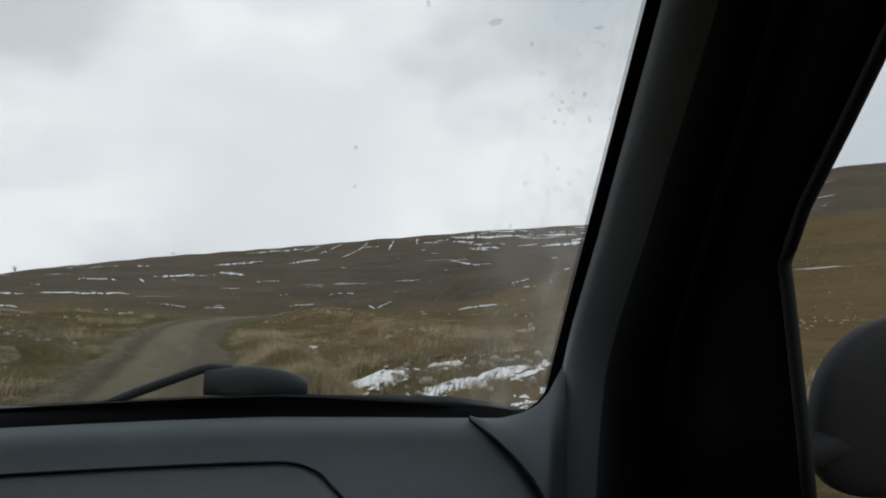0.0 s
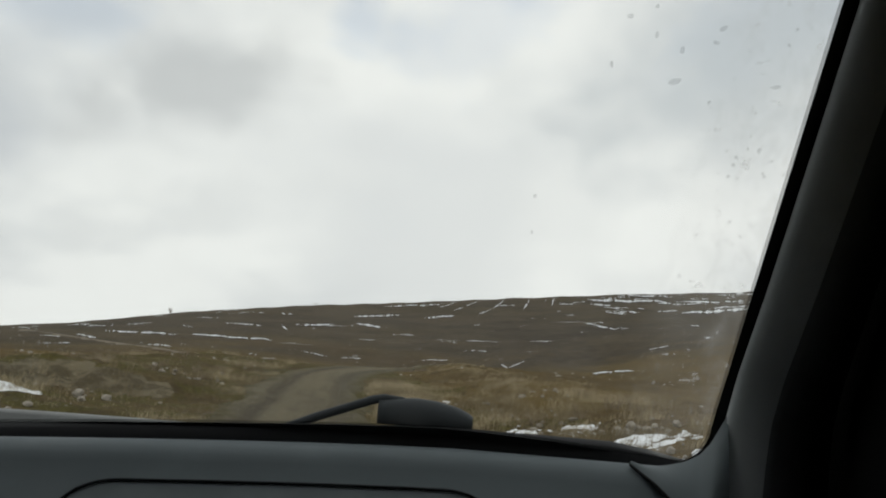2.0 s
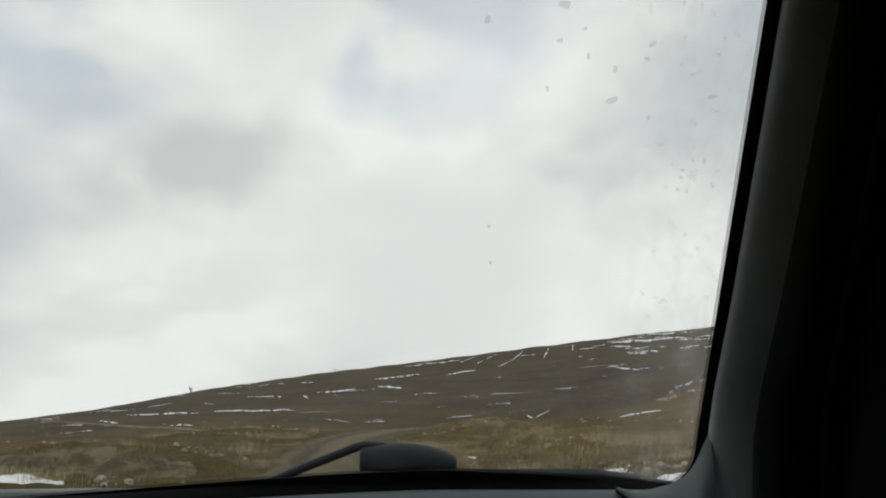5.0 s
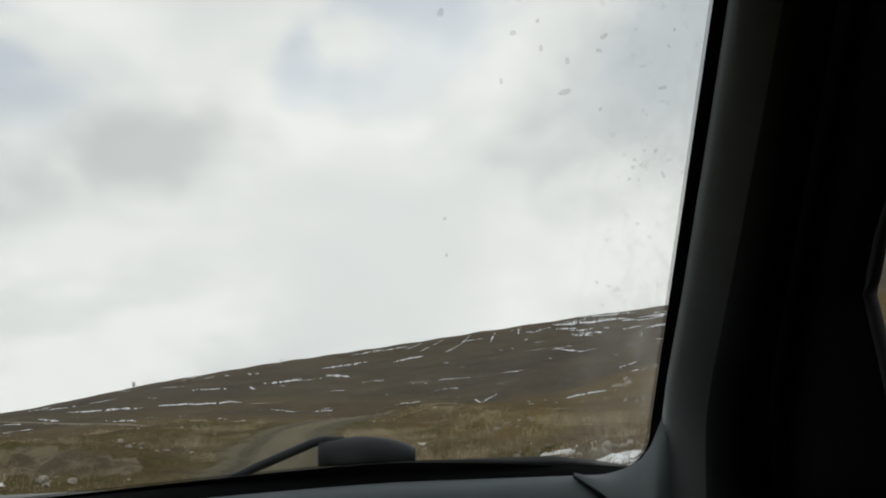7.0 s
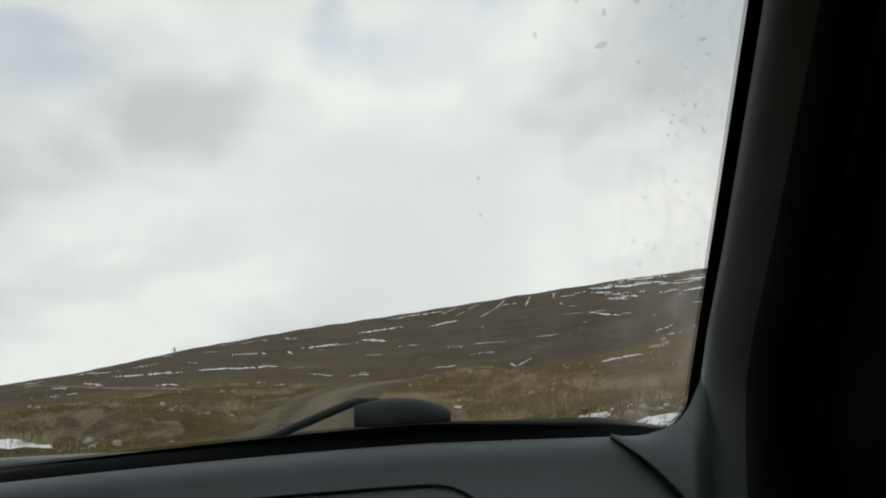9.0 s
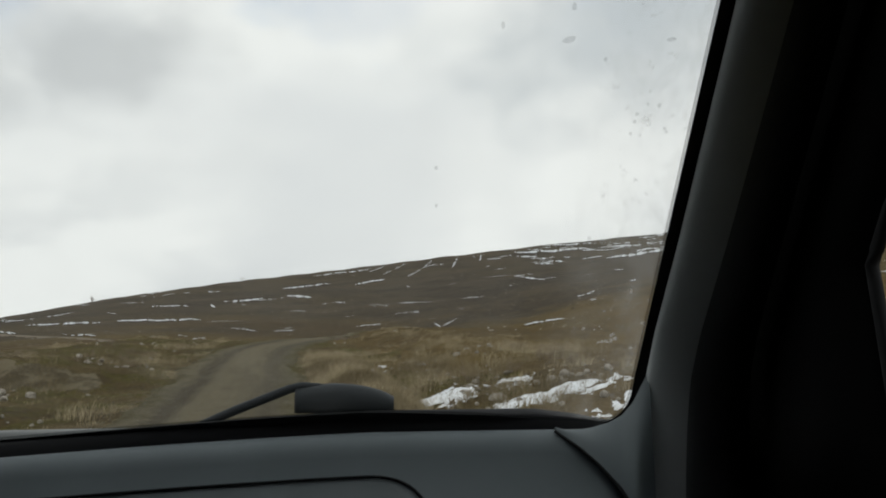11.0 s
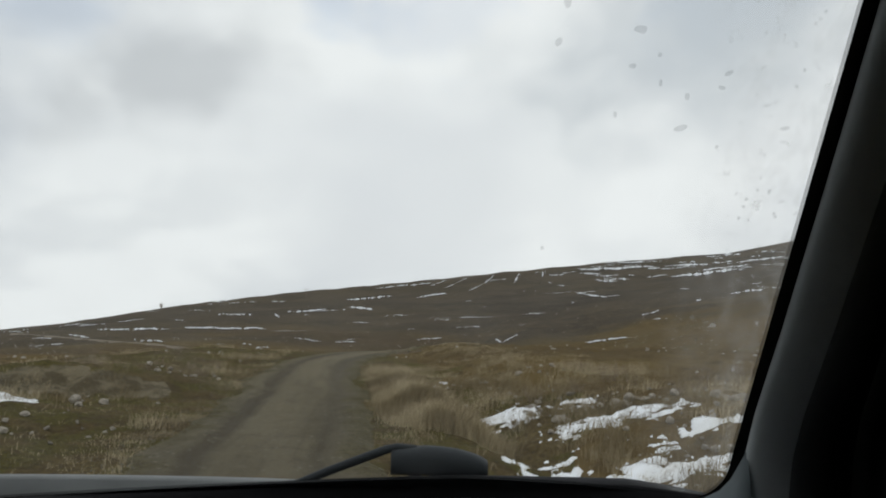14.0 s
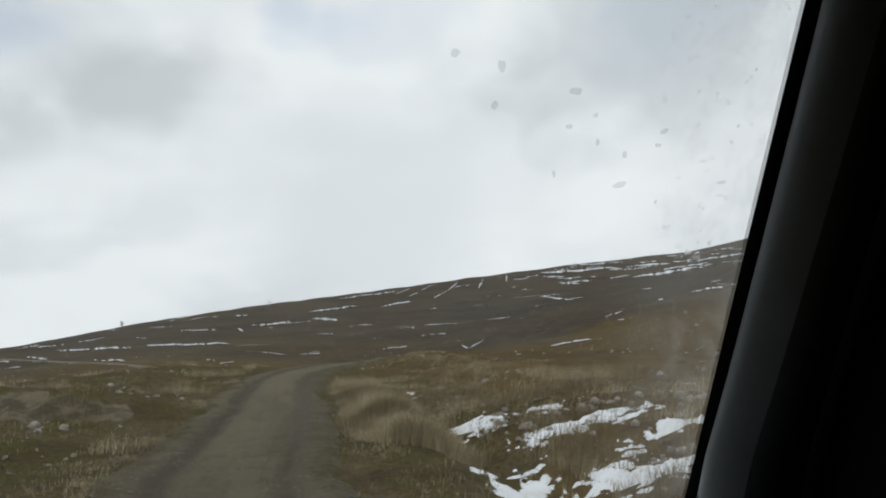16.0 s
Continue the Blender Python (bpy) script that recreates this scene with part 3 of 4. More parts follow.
def build_road():
    pts = ROAD
    cols = 25
    verts, uvs, faces = [], [], []
    for i, p in enumerate(pts):
        a, b = pts[max(0, i - 1)], pts[min(len(pts) - 1, i + 1)]
        d = (b - a).normalized()
        s = Vector((d.y, -d.x))
        wob = 0.34 * noise.noise((p.y * 0.3, 3.0, 0.0)) + 0.2 * noise.noise((p.y * 1.1, 7.0, 0.0))
        for k in range(cols):
            u = k / (cols - 1)
            half = 1.28 if u < 0.5 else 1.16
            o = (u - 0.5) * 2 * (half + (wob if u > 0.5 else -wob))
            x, y = p.x + s.x * o, p.y + s.y * o
            edge = abs(u - 0.5) * 2
            z = land_z(x, y) + 0.05 * (1 - smooth(0.82, 1.0, edge)) - 0.03 * smooth(0.9, 1.0, edge)
            for c in (0.25, 0.75):
                z -= 0.035 * math.exp(-((u - c) / 0.06) ** 2)
            z += 0.012 * noise.noise((x * 3, y * 3, 0.0)) - 0.05 * smooth(0.78, 1.0, edge) * smooth(-0.1, 0.5, noise.noise((x * 1.6, y * 1.6, 7.0)))
            verts.append((x, y, z))
            uvs.append((u, i * 0.5))
    for i in range(len(pts) - 1):
        for k in range(cols - 1):
            a = i * cols + k
            faces.append((a, a + 1, a + cols + 1, a + cols))
    me = mesh_from("road", verts, faces, GRAVEL)
    layer = me.uv_layers.new(name="UVMap")
    for loop in me.loops:
        layer.data[loop.index].uv = uvs[loop.vertex_index]
    return tagged(new("road", me), "grey-brown gravel track with two worn wheel ruts", "road", kind="structure")


build_road()


def snow_sheet(name, x0, x1, y0, y1, step, mask, label, lift=0.10):
    """Snow whose surface dips under the ground where the mask is low."""
    nx, ny = int((x1 - x0) / step) + 1, int((y1 - y0) / step) + 1
    verts, keep, faces = [], [], []
    for j in range(ny):
        for i in range(nx):
            x, y = x0 + i * step, y0 + j * step
            m = mask(x, y)
            verts.append((x, y, land_z(x, y) + max(-0.12, min(0.03, lift * m))))
            keep.append(m > -0.55)
    for j in range(ny - 1):
        for i in range(nx - 1):
            a = j * nx + i
            q = (a, a + 1, a + nx + 1, a + nx)
            if any(keep[k] for k in q):
                faces.append(q)
    used = sorted({k for f in faces for k in f})
    at = {k: i for i, k in enumerate(used)}
    me = mesh_from(name, [verts[k] for k in used], [tuple(at[k] for k in f) for f in faces], SNOW)
    return tagged(new(name, me), label, "snow", kind="stuff")


def ragged(x, y, f=1.0):
    return 0.8 * noise.noise((x * 0.5 * f, y * 0.5 * f, 3.3)) + 0.9 * noise.noise((x * 1.0 * f, y * 1.1 * f, 6.1)) + 0.8 * noise.noise((x * 2.2 * f, y * 2.4 * f, 1.1)) + 0.85 * noise.noise((x * 4.6 * f, y * 4.8 * f, 8.1)) + 0.65 * noise.noise((x * 9.5 * f, y * 9.5 * f, 2.1))


def blot(x, y, cx, cy, rx, ry):
    return 1.0 - ((x - cx) / rx) ** 2 - ((y - cy) / ry) ** 2


def ditch_mask(x, y):
    """Drifts in the ditch and against its far bank."""
    body = max(blot(x, y, 1.0, 13.3, 1.15, 0.7), blot(x, y, 2.25, 11.3, 1.1, 0.55), blot(x, y, 2.2, 8.6, 0.95, 0.6), blot(x, y, 3.1, 9.8, 1.0, 0.45), blot(x, y, 1.15, 9.2, 0.35, 0.9))
    bed = 0.7 - ((x - ditch_x(y) + 0.1) / 0.36) ** 2 - 3.0 * smooth(9.2, 10.4, y) - 3.0 * (1 - smooth(4.2, 5.5, y))
    return max(1.1 * body, bed) + 1.35 * ragged(x, y, 1.7) + 0.7 * noise.noise((x * 0.5, y * 0.7, 9.2)) - 0.85


def bank_mask(x, y):
    """A few thin remains on the grass further along."""
    if y > 16 and road_gap(x, y) < 1.8:
        return -1.0
    body = max(blot(x, y, -0.6, 18.5, 0.8, 0.8), blot(x, y, 5.4, 14.0, 1.0, 0.3))
    return 0.9 * body + 1.2 * ragged(x, y, 0.9) - 0.75


snow_sheet("snow_patch", -1.2, 5.4, 3.8, 15.2, 0.035, ditch_mask, "ragged white snow lying along the roadside ditch")
snow_sheet("snow_patch", -3, 8, 12.5, 22, 0.06, bank_mask, "thin broken snow on the grassy bank")


def field_mask(x, y):
    """A flat patch left on the low ground across the road."""
    return 0.6 - ((x + 6.5) / 1.0) ** 2 - ((y - 12.1) / 0.55) ** 2 + 0.4 * ragged(x, y, 1.5)


snow_sheet("snow_patch", -8.4, -4.6, 10.6, 13.4, 0.05, field_mask, "flat snow patch on the low ground below the bank")


def seen_distance(az, el):
    """How far the slope lies in a direction given from the driving seat's height."""
    lo, hi = 30.0, 360.0
    for _ in range(30):
        mid = (lo + hi) / 2
        x, y = mid * math.sin(radians(az)), mid * math.cos(radians(az))
        if math.degrees(math.atan2(land_z(x, y) - EYE, mid)) < el:
            lo = mid
        else:
            hi = mid
    return lo


# long drifts: bearing and height where they begin and end, width; all in degrees from the seat
DRIFTS_LOW = [
    (-22.3, -1.16, -17.8, -1.06, 0.16), (-17.3, -0.95, -11.6, -0.93, 0.15), (-20.1, -1.77, -18.1, -1.91, 0.13), (-23.2, -3.79, -21.4, -3.62, 0.10), (-20.9, -3.52, -19.8, -3.41, 0.10),
    (-16.3, -3.60, -15.2, -3.84, 0.15), (-24.1, -4.11, -23.2, -4.35, 0.13), (-10.6, -1.41, -8.2, -1.76, 0.07), (-2.9, -3.35, -1.9, -3.74, 0.13), (-1.8, -3.25, 0.1, -3.03, 0.15),
    (-2.3, -2.67, -1.2, -2.69, 0.10), (1.6, -1.76, 2.6, -1.96, 0.14), (-23.8, -1.52, -22.4, -1.63, 0.14), (3.1, -1.31, 3.6, -1.60, 0.14), (3.6, -1.60, 4.7, -1.01, 0.10),
    (8.8, -1.45, 11.8, -1.03, 0.14), (12.5, 0.39, 13.8, 0.75, 0.10), (15.7, 1.34, 16.5, 1.51, 0.10),
]
DRIFTS_HIGH = [
    (-15.2, -0.08, -12.6, -0.05, 0.13), (-10.7, 0.15, -7.8, 0.41, 0.14), (-7.0, 0.99, -3.6, 1.39, 0.12), (-2.2, 1.28, 0.0, 1.64, 0.13), (-6.7, 0.59, -4.9, 0.46, 0.16),
    (8.3, 3.36, 13.7, 3.60, 0.20), (10.2, 3.80, 14.0, 3.95, 0.14), (14.4, 2.90, 18.7, 3.46, 0.26), (14.4, 3.67, 16.9, 3.73, 0.16), (17.5, 3.74, 21.4, 4.23, 0.16),
    (18.0, 1.86, 20.2, 2.19, 0.14), (8.5, 3.10, 10.1, 3.05, 0.12), (8.3, 1.85, 10.6, 1.49, 0.12), (-5.3, 1.78, -0.6, 2.40, 0.08), (-11.5, 0.02, -10.9, -0.29, 0.10),
    (16.0, 3.30, 19.5, 3.75, 0.12),
]
# snow lying in old wheel tracks that climb the slope
DRIFTS_STEEP = [(1.3, 1.79, 2.3, 2.25), (2.3, 2.25, 3.1, 3.00), (-0.3, 1.97, 1.5, 2.75), (-1.3, 2.05, -0.1, 2.55), (4.3, 2.35, 4.7, 3.05), (6.2, 2.75, 6.25, 3.26)]


def build_hill_snow():
    """Narrow remains of snow that follow the contours of the far slope."""
    rnd = random.Random(11)
    verts, faces = [], []

    def streak(a0, e0, a1, e1, tall, across=False):
        n = max(6, int(math.hypot(a1 - a0, e1 - e0) / 0.045))
        edge = []
        for k in range(n + 1):
            u = k / n
            az = a0 + (a1 - a0) * u
            el = e0 + (e1 - e0) * u + 0.07 * noise.noise((u * (a1 - a0) * 1.3, e0 * 7, a0)) + 0.025 * noise.noise((u * 9.0, e0 * 7, a0 + 3.0))
            w = tall * min(1.0, 5 * u, 5 * (1 - u)) * (0.62 + 1.0 * noise.noise((az * 3.7, el * 9.0, 7.0)) + 0.9 * noise.noise((az * 9.0, el * 20.0, 4.0)))
            if w < 0.01:
                edge.append(None)
                continue
            top = table(SKYLINE, az) - 0.03
            row = []
            for da, de in (((-w / 2, 0), (w / 2, 0)) if across else ((0, -w / 2), (0, w / 2))):
                a, e = az + da, min(el + de, top + de * 0.2)
                d = seen_distance(a, e)
                x, y = d * math.sin(radians(a)), d * math.cos(radians(a))
                row.append((x, y, land_z(x, y) + 0.10 + 0.0004 * d))
            edge.append(row)
        for p, q in zip(edge, edge[1:]):
            if p and q:
                b = len(verts)
                verts.extend((p[0], q[0], q[1], p[1]))
                faces.append((b, b + 1, b + 2, b + 3))

    for _ in range(55):
        az = rnd.uniform(-28, 24)
        lo, hi = table(MIDDLE, az), table(SKYLINE, az)
        el = hi - (hi - lo) * rnd.random() ** 1.4 * 0.95
        run = rnd.uniform(0.4, 2.2)
        streak(az, el, az + run, el + run * rnd.uniform(-0.02, 0.14), rnd.uniform(0.02, 0.045))
    for _ in range(46):
        az = rnd.uniform(6, 23)
        el = table(SKYLINE, az) - 0.1 - 1.3 * rnd.random() ** 1.5
        run = rnd.uniform(0.3, 1.6)
        streak(az, el, az + run, el + run * rnd.uniform(0.0, 0.14), rnd.uniform(0.025, 0.075))
    for a0, e0, a1, e1, tall in DRIFTS_LOW + DRIFTS_HIGH:
        streak(a0, e0, a1, e1, tall * 0.66)
    for row in DRIFTS_STEEP:
        streak(*row, 0.08, True)
    me = mesh_from("snow_streaks", verts, faces, THIN)
    return tagged(new("snow_streaks", me), "narrow streaks of old snow on the brown slope", "snow", kind="stuff")


build_hill_snow()


def build_track():
    """A worn farm track that crosses the foot of the slope."""
    verts, faces = [], []
    climb = [(-27, -1.5), (-18.9, -2.1), (-11.4, -2.95), (-5.65, -3.25), (-3.2, -3.65), (-1.8, -3.95)]
    n = 110
    for k in range(n + 1):
        az = -27 + 25.2 * k / n
        el = table(climb, az) + 0.05 * noise.noise((az * 0.4, 2.0, 0.0))
        for e, up in ((el, -0.06), (el + 0.13 + 0.03 * noise.noise((az, 0.0, 0.0)), 0.06)):
            d = seen_distance(az, e)
            x, y = d * math.sin(radians(az)), d * math.cos(radians(az))
            verts.append((x, y, land_z(x, y) + up))
        if k:
            b = 2 * k
            faces.append((b - 2, b, b + 1, b - 1))
    me = mesh_from("farm_track", verts, faces, TRACK)
    return tagged(new("farm_track", me), "pale worn dirt track across the slope", "track", kind="structure")


build_track()


# ---- stones, grass and shrubs ----
def stone_mesh(seed):
    rnd = random.Random(seed)
    bm = bmesh.new()
    sx, sy, sz = rnd.uniform(0.8, 1.25), rnd.uniform(0.65, 1.0), rnd.uniform(0.45, 0.75)
    for _ in range(26):
        d = Vector((rnd.gauss(0, 1), rnd.gauss(0, 1), rnd.gauss(0, 1))).normalized() * rnd.uniform(0.40, 0.54)
        bm.verts.new((d.x * sx, d.y * sy, d.z * sz))
    hull = bmesh.ops.convex_hull(bm, input=bm.verts[:])
    bmesh.ops.delete(bm, geom=[v for v in hull["geom_interior"] if isinstance(v, bmesh.types.BMVert)], context="VERTS")
    bmesh.ops.bevel(bm, geom=bm.edges[:], offset=0.03, segments=1, affect="EDGES", profile=0.5)
    me = bpy.data.meshes.new("field_stone")
    bm.to_mesh(me)
    bm.free()
    me.materials.append(STONE)
    return me


STONES = [stone_mesh(k) for k in range(7)]


def place_stone(x, y, size, rnd, label, group):
    if road_gap(x, y) < 1.6:
        return
    ob = new("field_stone", STONES[rnd.randrange(7)])
    ob.matrix_basis = pose(x, y, land_z(x, y) + size * 0.16, rnd.uniform(-15, 15), rnd.uniform(-15, 15), rnd.uniform(0, 360)) @ Matrix.Diagonal((size, size, size, 1))
    tagged(ob, label, "stone", group)


def build_stones():
    rnd = random.Random(4)
    for k in range(46):
        y = 8.5 + 12 * rnd.random() ** 1.2
        x = road_x(y) - 2.4 - 0.05 * y + rnd.gauss(0, 0.55)
        place_stone(x, y, rnd.choice((0.05, 0.06, 0.08, 0.10, 0.13, 0.20)) * rnd.uniform(0.8, 1.1), rnd, "pale weathered field stone in a loose row beside the road", "rubble row beside the road")
    for k in range(110):
        y = 7 + 12 * rnd.random()
        x = ditch_x(y) + 0.7 + abs(rnd.gauss(0, 1.4))
        place_stone(x, y, rnd.choice((0.05, 0.07, 0.10, 0.15)), rnd, "pale rough stone on the bank behind the ditch", "stones on the bank")
    for k in range(46):
        x = rnd.uniform(0.9, 4.4)
        y = 13.3 - 0.3 * x + rnd.gauss(0, 0.3)
        place_stone(x, y, rnd.choice((0.07, 0.10, 0.12, 0.16, 0.24)), rnd, "pale rough stone in the rubble along the bank", "rubble along the bank")
    for k in range(40):
        y = 9 + 38 * rnd.random()
        x = road_x(y) - 1.9 - abs(rnd.gauss(0, 0.5)) if k % 2 else road_x(y) + 1.9 + abs(rnd.gauss(0, 0.4))
        place_stone(x, y, rnd.uniform(0.06, 0.14), rnd, "small grey stone at the edge of the gravel", "stones at the road edge")


build_stones()


def build_scatter():
    """Small stones spread thinly over the slope."""
    rnd = random.Random(15)
    for name, count, lo, hi, material, label, category in (("scattered_stones", 1700, 0.04, 0.11, PALE, "small pale stones scattered over the slope", "stones"),):
        verts, faces = [], []
        for _ in range(count):
            az = rnd.uniform(-30, 50)
            d = 28 * math.exp(rnd.random() * 1.9)
            x, y = d * math.sin(radians(az)), d * math.cos(radians(az))
            if road_gap(x, y) < 2.6 or noise.noise((x * 0.05, y * 0.05, 6.0)) < -0.12:
                continue
            r = rnd.uniform(lo, hi) * (0.7 + d / 150)
            z = land_z(x, y) - 0.15 * r
            b = len(verts)
            for k in range(7):
                a = k * 0.8976 + rnd.uniform(-0.3, 0.3)
                q = r * rnd.uniform(0.6, 1.1)
                verts.append((x + q * math.cos(a), y + q * math.sin(a), z))
            for k in range(4):
                a = k * 1.571 + rnd.uniform(-0.4, 0.4)
                q = r * rnd.uniform(0.25, 0.6)
                verts.append((x + q * math.cos(a), y + q * math.sin(a), z + r * rnd.uniform(0.35, 0.75)))
            for k in range(7):
                faces.append((b + k, b + (k + 1) % 7, b + 7 + (k * 4 // 7)))
            for k in range(4):
                faces.append((b + 7 + k, b + (k * 7 // 4 + 1) % 7, b + 7 + (k + 1) % 4))
            faces.append((b + 7, b + 8, b + 9, b + 10))
        me = mesh_from(name, verts, faces, material, False)
        tagged(new(name, me), label, category, kind="stuff")


build_scatter()


def build_gravel():
    """Loose chippings along both edges of the road."""
    rnd = random.Random(9)
    verts, faces = [], []
    for k in range(1700):
        y = 6 + 20 * rnd.random() ** 1.2
        side = rnd.choice((-1, -1, -1, 1))
        x = road_x(y) + side * (1.30 + rnd.gauss(0, 0.22)) if k % 14 else road_x(y) + rnd.uniform(-1.3, 1.3)
        r = rnd.uniform(0.005, 0.013) if side > 0 or k % 14 == 0 else rnd.uniform(0.004, 0.014)
        z = land_z(x, y) + 0.04 * (1 - smooth(1.1, 1.3, abs(x - road_x(y)))) + r * 0.4
        b = len(verts)
        for q in range(5):
            a = q * 1.257 + rnd.random()
            verts.append((x + r * math.cos(a), y + r * math.sin(a), z - r * rnd.uniform(0.2, 0.6)))
        verts.append((x + r * 0.2, y, z + r * 0.6))
        faces.extend((b + q, b + (q + 1) % 5, b + 5) for q in range(5))
    me = mesh_from("loose_gravel", verts, faces, CHIPS, False)
    return tagged(new("loose_gravel", me), "pale loose gravel at the road edges", "gravel", kind="stuff")


build_gravel()


def build_grass(name, spots, label, seed):
    """Tufts of thin bent blades."""
    rnd = random.Random(seed)
    verts, faces = [], []
    for x, y, tall, blades, spread in spots:
        z = land_z(x, y) - 0.02
        for _ in range(int(blades * 1.9)):
            a = rnd.uniform(0, 2 * math.pi)
            r = spread * math.sqrt(rnd.random())
            bx, by = x + r * math.cos(a), y + r * math.sin(a)
            h = tall * rnd.uniform(0.5, 1.1)
            w = rnd.uniform(0.0018, 0.0042) * (0.7 + tall)
            lean = rnd.uniform(0.1, 0.75) * h
            t = rnd.uniform(0, 2 * math.pi)
            dx, dy = lean * math.cos(t) + 0.12 * h, lean * math.sin(t)
            px, py = -math.sin(a) * w, math.cos(a) * w
            b = len(verts)
            verts.extend(((bx - px, by - py, z), (bx + px, by + py, z), (bx + dx * 0.35 + px * 0.7, by + dy * 0.35 + py * 0.7, z + h * 0.6), (bx + dx * 0.35 - px * 0.7, by + dy * 0.35 - py * 0.7, z + h * 0.6), (bx + dx, by + dy, z + h * 0.95)))
            faces.extend(((b, b + 1, b + 2, b + 3), (b + 3, b + 2, b + 4)))
    me = mesh_from(name, verts, faces, GRASS, False)
    return tagged(new(name, me), label, "grass", kind="stuff")


def grass_spots():
    rnd = random.Random(21)
    tall, short = [], []
    for _ in range(16000):
        y = 6 + 44 * rnd.random()
        x = road_x(y) + rnd.uniform(1.3, 13)
        off = x - ditch_x(y)
        if road_gap(x, y) < (1.25 if y < 26 else 1.8):
            continue
        n = noise.noise((x * 0.45, y * 0.28, 12.0)) + 0.5 * noise.noise((x * 1.4, y * 1.0, 3.0))
        inside = x < ditch_x(y) - 0.45
        snowed = ditch_mask(x, y) > 0.05 or (y > 19 and bank_mask(x, y) > 0.05)
        if snowed and rnd.random() > 0.4:
            continue
        if inside and n > 0.05 + 0.5 * (1 - smooth(9.5, 12.5, y)):
            tall.append((x, y, rnd.uniform(0.14, 0.36), 9, 0.16))
        elif -0.2 < off < 4.5 and n > 0.16 and y < 18:
            tall.append((x, y, rnd.uniform(0.12, 0.34), 8, 0.18))
        elif 19 < y < 30 and off < 3 and n > 0.1:
            tall.append((x, y, rnd.uniform(0.12, 0.28), 8, 0.2))
        elif rnd.random() < 0.45 and off < 5:
            short.append((x, y, rnd.uniform(0.05, 0.14), 6, 0.18))
    for _ in range(3600):
        y = rnd.uniform(10.5, 20)
        x = road_x(y) + 1.3 + max(0.8, ditch_x(y) - road_x(y) - 1.3) * rnd.random()
        if ditch_mask(x, y) < 0.1 and noise.noise((x * 1.1, y * 0.7, 31.0)) > 0.1 - 0.5 * smooth(10.5, 12.5, y):
            rise = smooth(1.1, 2.1, road_gap(x, y)) * (0.55 + 0.9 * abs(noise.noise((x * 0.9, y * 0.6, 51.0))))
            tall.append((x, y, 0.10 + rnd.uniform(0.12, 0.42) * rise, 9, 0.16))
    for _ in range(900):
        y = rnd.uniform(6, 13)
        x = ditch_x(y) + 0.5 + abs(rnd.gauss(0, 1.0))
        if ditch_mask(x, y) < 0.0 and noise.noise((x * 1.1, y * 1.1, 41.0)) > 0.0:
            tall.append((x, y, rnd.uniform(0.10, 0.26), 9, 0.12))
    for _ in range(9000):
        y = 5 + 45 * rnd.random()
        x = road_x(y) - rnd.uniform(1.3, 9)
        n = noise.noise((x * 0.45, y * 0.28, 17.0)) + 0.4 * noise.noise((x * 1.4, y * 1.0, 5.0))
        if n > 0.30 and y > 10.5:
            tall.append((x, y, rnd.uniform(0.12, 0.26), 7, 0.18))
        elif rnd.random() < 0.33:
            short.append((x, y, rnd.uniform(0.04, 0.11), 6, 0.2))
    for _ in range(2600):
        y = 6 + 18 * rnd.random() ** 1.3
        side = rnd.choice((-1, 1))
        x = road_x(y) + side * (1.12 + abs(rnd.gauss(0, 0.35)))
        if noise.noise((x * 1.7, y * 0.9, 23.0)) > -0.1:
            short.append((x, y, rnd.uniform(0.03, 0.09), 7, 0.12))
    return tall, short


TALL, SHORT = grass_spots()
build_grass("dry_grass", TALL, "tall straw-coloured dry grass along the verge", 5)
build_grass("short_grass", SHORT, "short withered grass on the verges", 6)


def build_shrub(x, y, height, seed, label, group="bare shrubs", girth=1.0):
    """A leafless shrub: many thin forked stems from one root."""
    rnd = random.Random(seed)
    base = tagged(new("bare_shrub"), label, "shrub", group)
    base.location = (x, y, land_z(x, y) - 0.03)
    bm = bmesh.new()

    def limb(p, d, length, r, depth):
        q = p
        pts, rad = [p], [r]
        for k in range(3):
            d = (d + Vector((rnd.gauss(0, 0.16), rnd.gauss(0, 0.16), rnd.gauss(0.03, 0.1)))).normalized()
            q = q + d * length / 3
            pts.append(q)
            rad.append(r * (1 - 0.22 * (k + 1)))
        piece = tube(pts, rad, 4)
        tmp = bpy.data.meshes.new("tmp")
        piece.to_mesh(tmp)
        piece.free()
        bm.from_mesh(tmp)
        bpy.data.meshes.remove(tmp)
        if depth:
            for _ in range(3):
                f = rnd.choice((1, 2, 3))
                limb(pts[f], (d + Vector((rnd.gauss(0, 0.55), rnd.gauss(0, 0.55), rnd.gauss(0.1, 0.3)))).normalized(), length * rnd.uniform(0.45, 0.7), rad[f] * 0.7, depth - 1)

    for _ in range(11):
        a = rnd.uniform(0, 2 * math.pi)
        lean = rnd.uniform(0.1, 0.8)
        limb(Vector((0.04 * math.cos(a), 0.04 * math.sin(a), 0)), Vector((lean * math.cos(a), lean * math.sin(a), 1)).normalized(), height * rnd.uniform(0.4, 0.62), 0.006 * girth * height / 0.7, 2)
    part("stems", bm, TWIG, base)
    return base


build_shrub(2.9, 7.6, 0.35, 1, "leafless brown shrub on the bank of the ditch")
build_shrub(-0.3, 13.0, 0.5, 2, "leafless brown shrub among dry grass")
build_shrub(3.9, 10.4, 0.4, 3, "low leafless shrub behind the snow")
build_shrub(-0.9, 16.0, 0.6, 4, "leafless brown shrub at the end of the ditch")
build_shrub(0.9, 12.2, 0.45, 6, "straw-brown leafless shrub beside the drift")


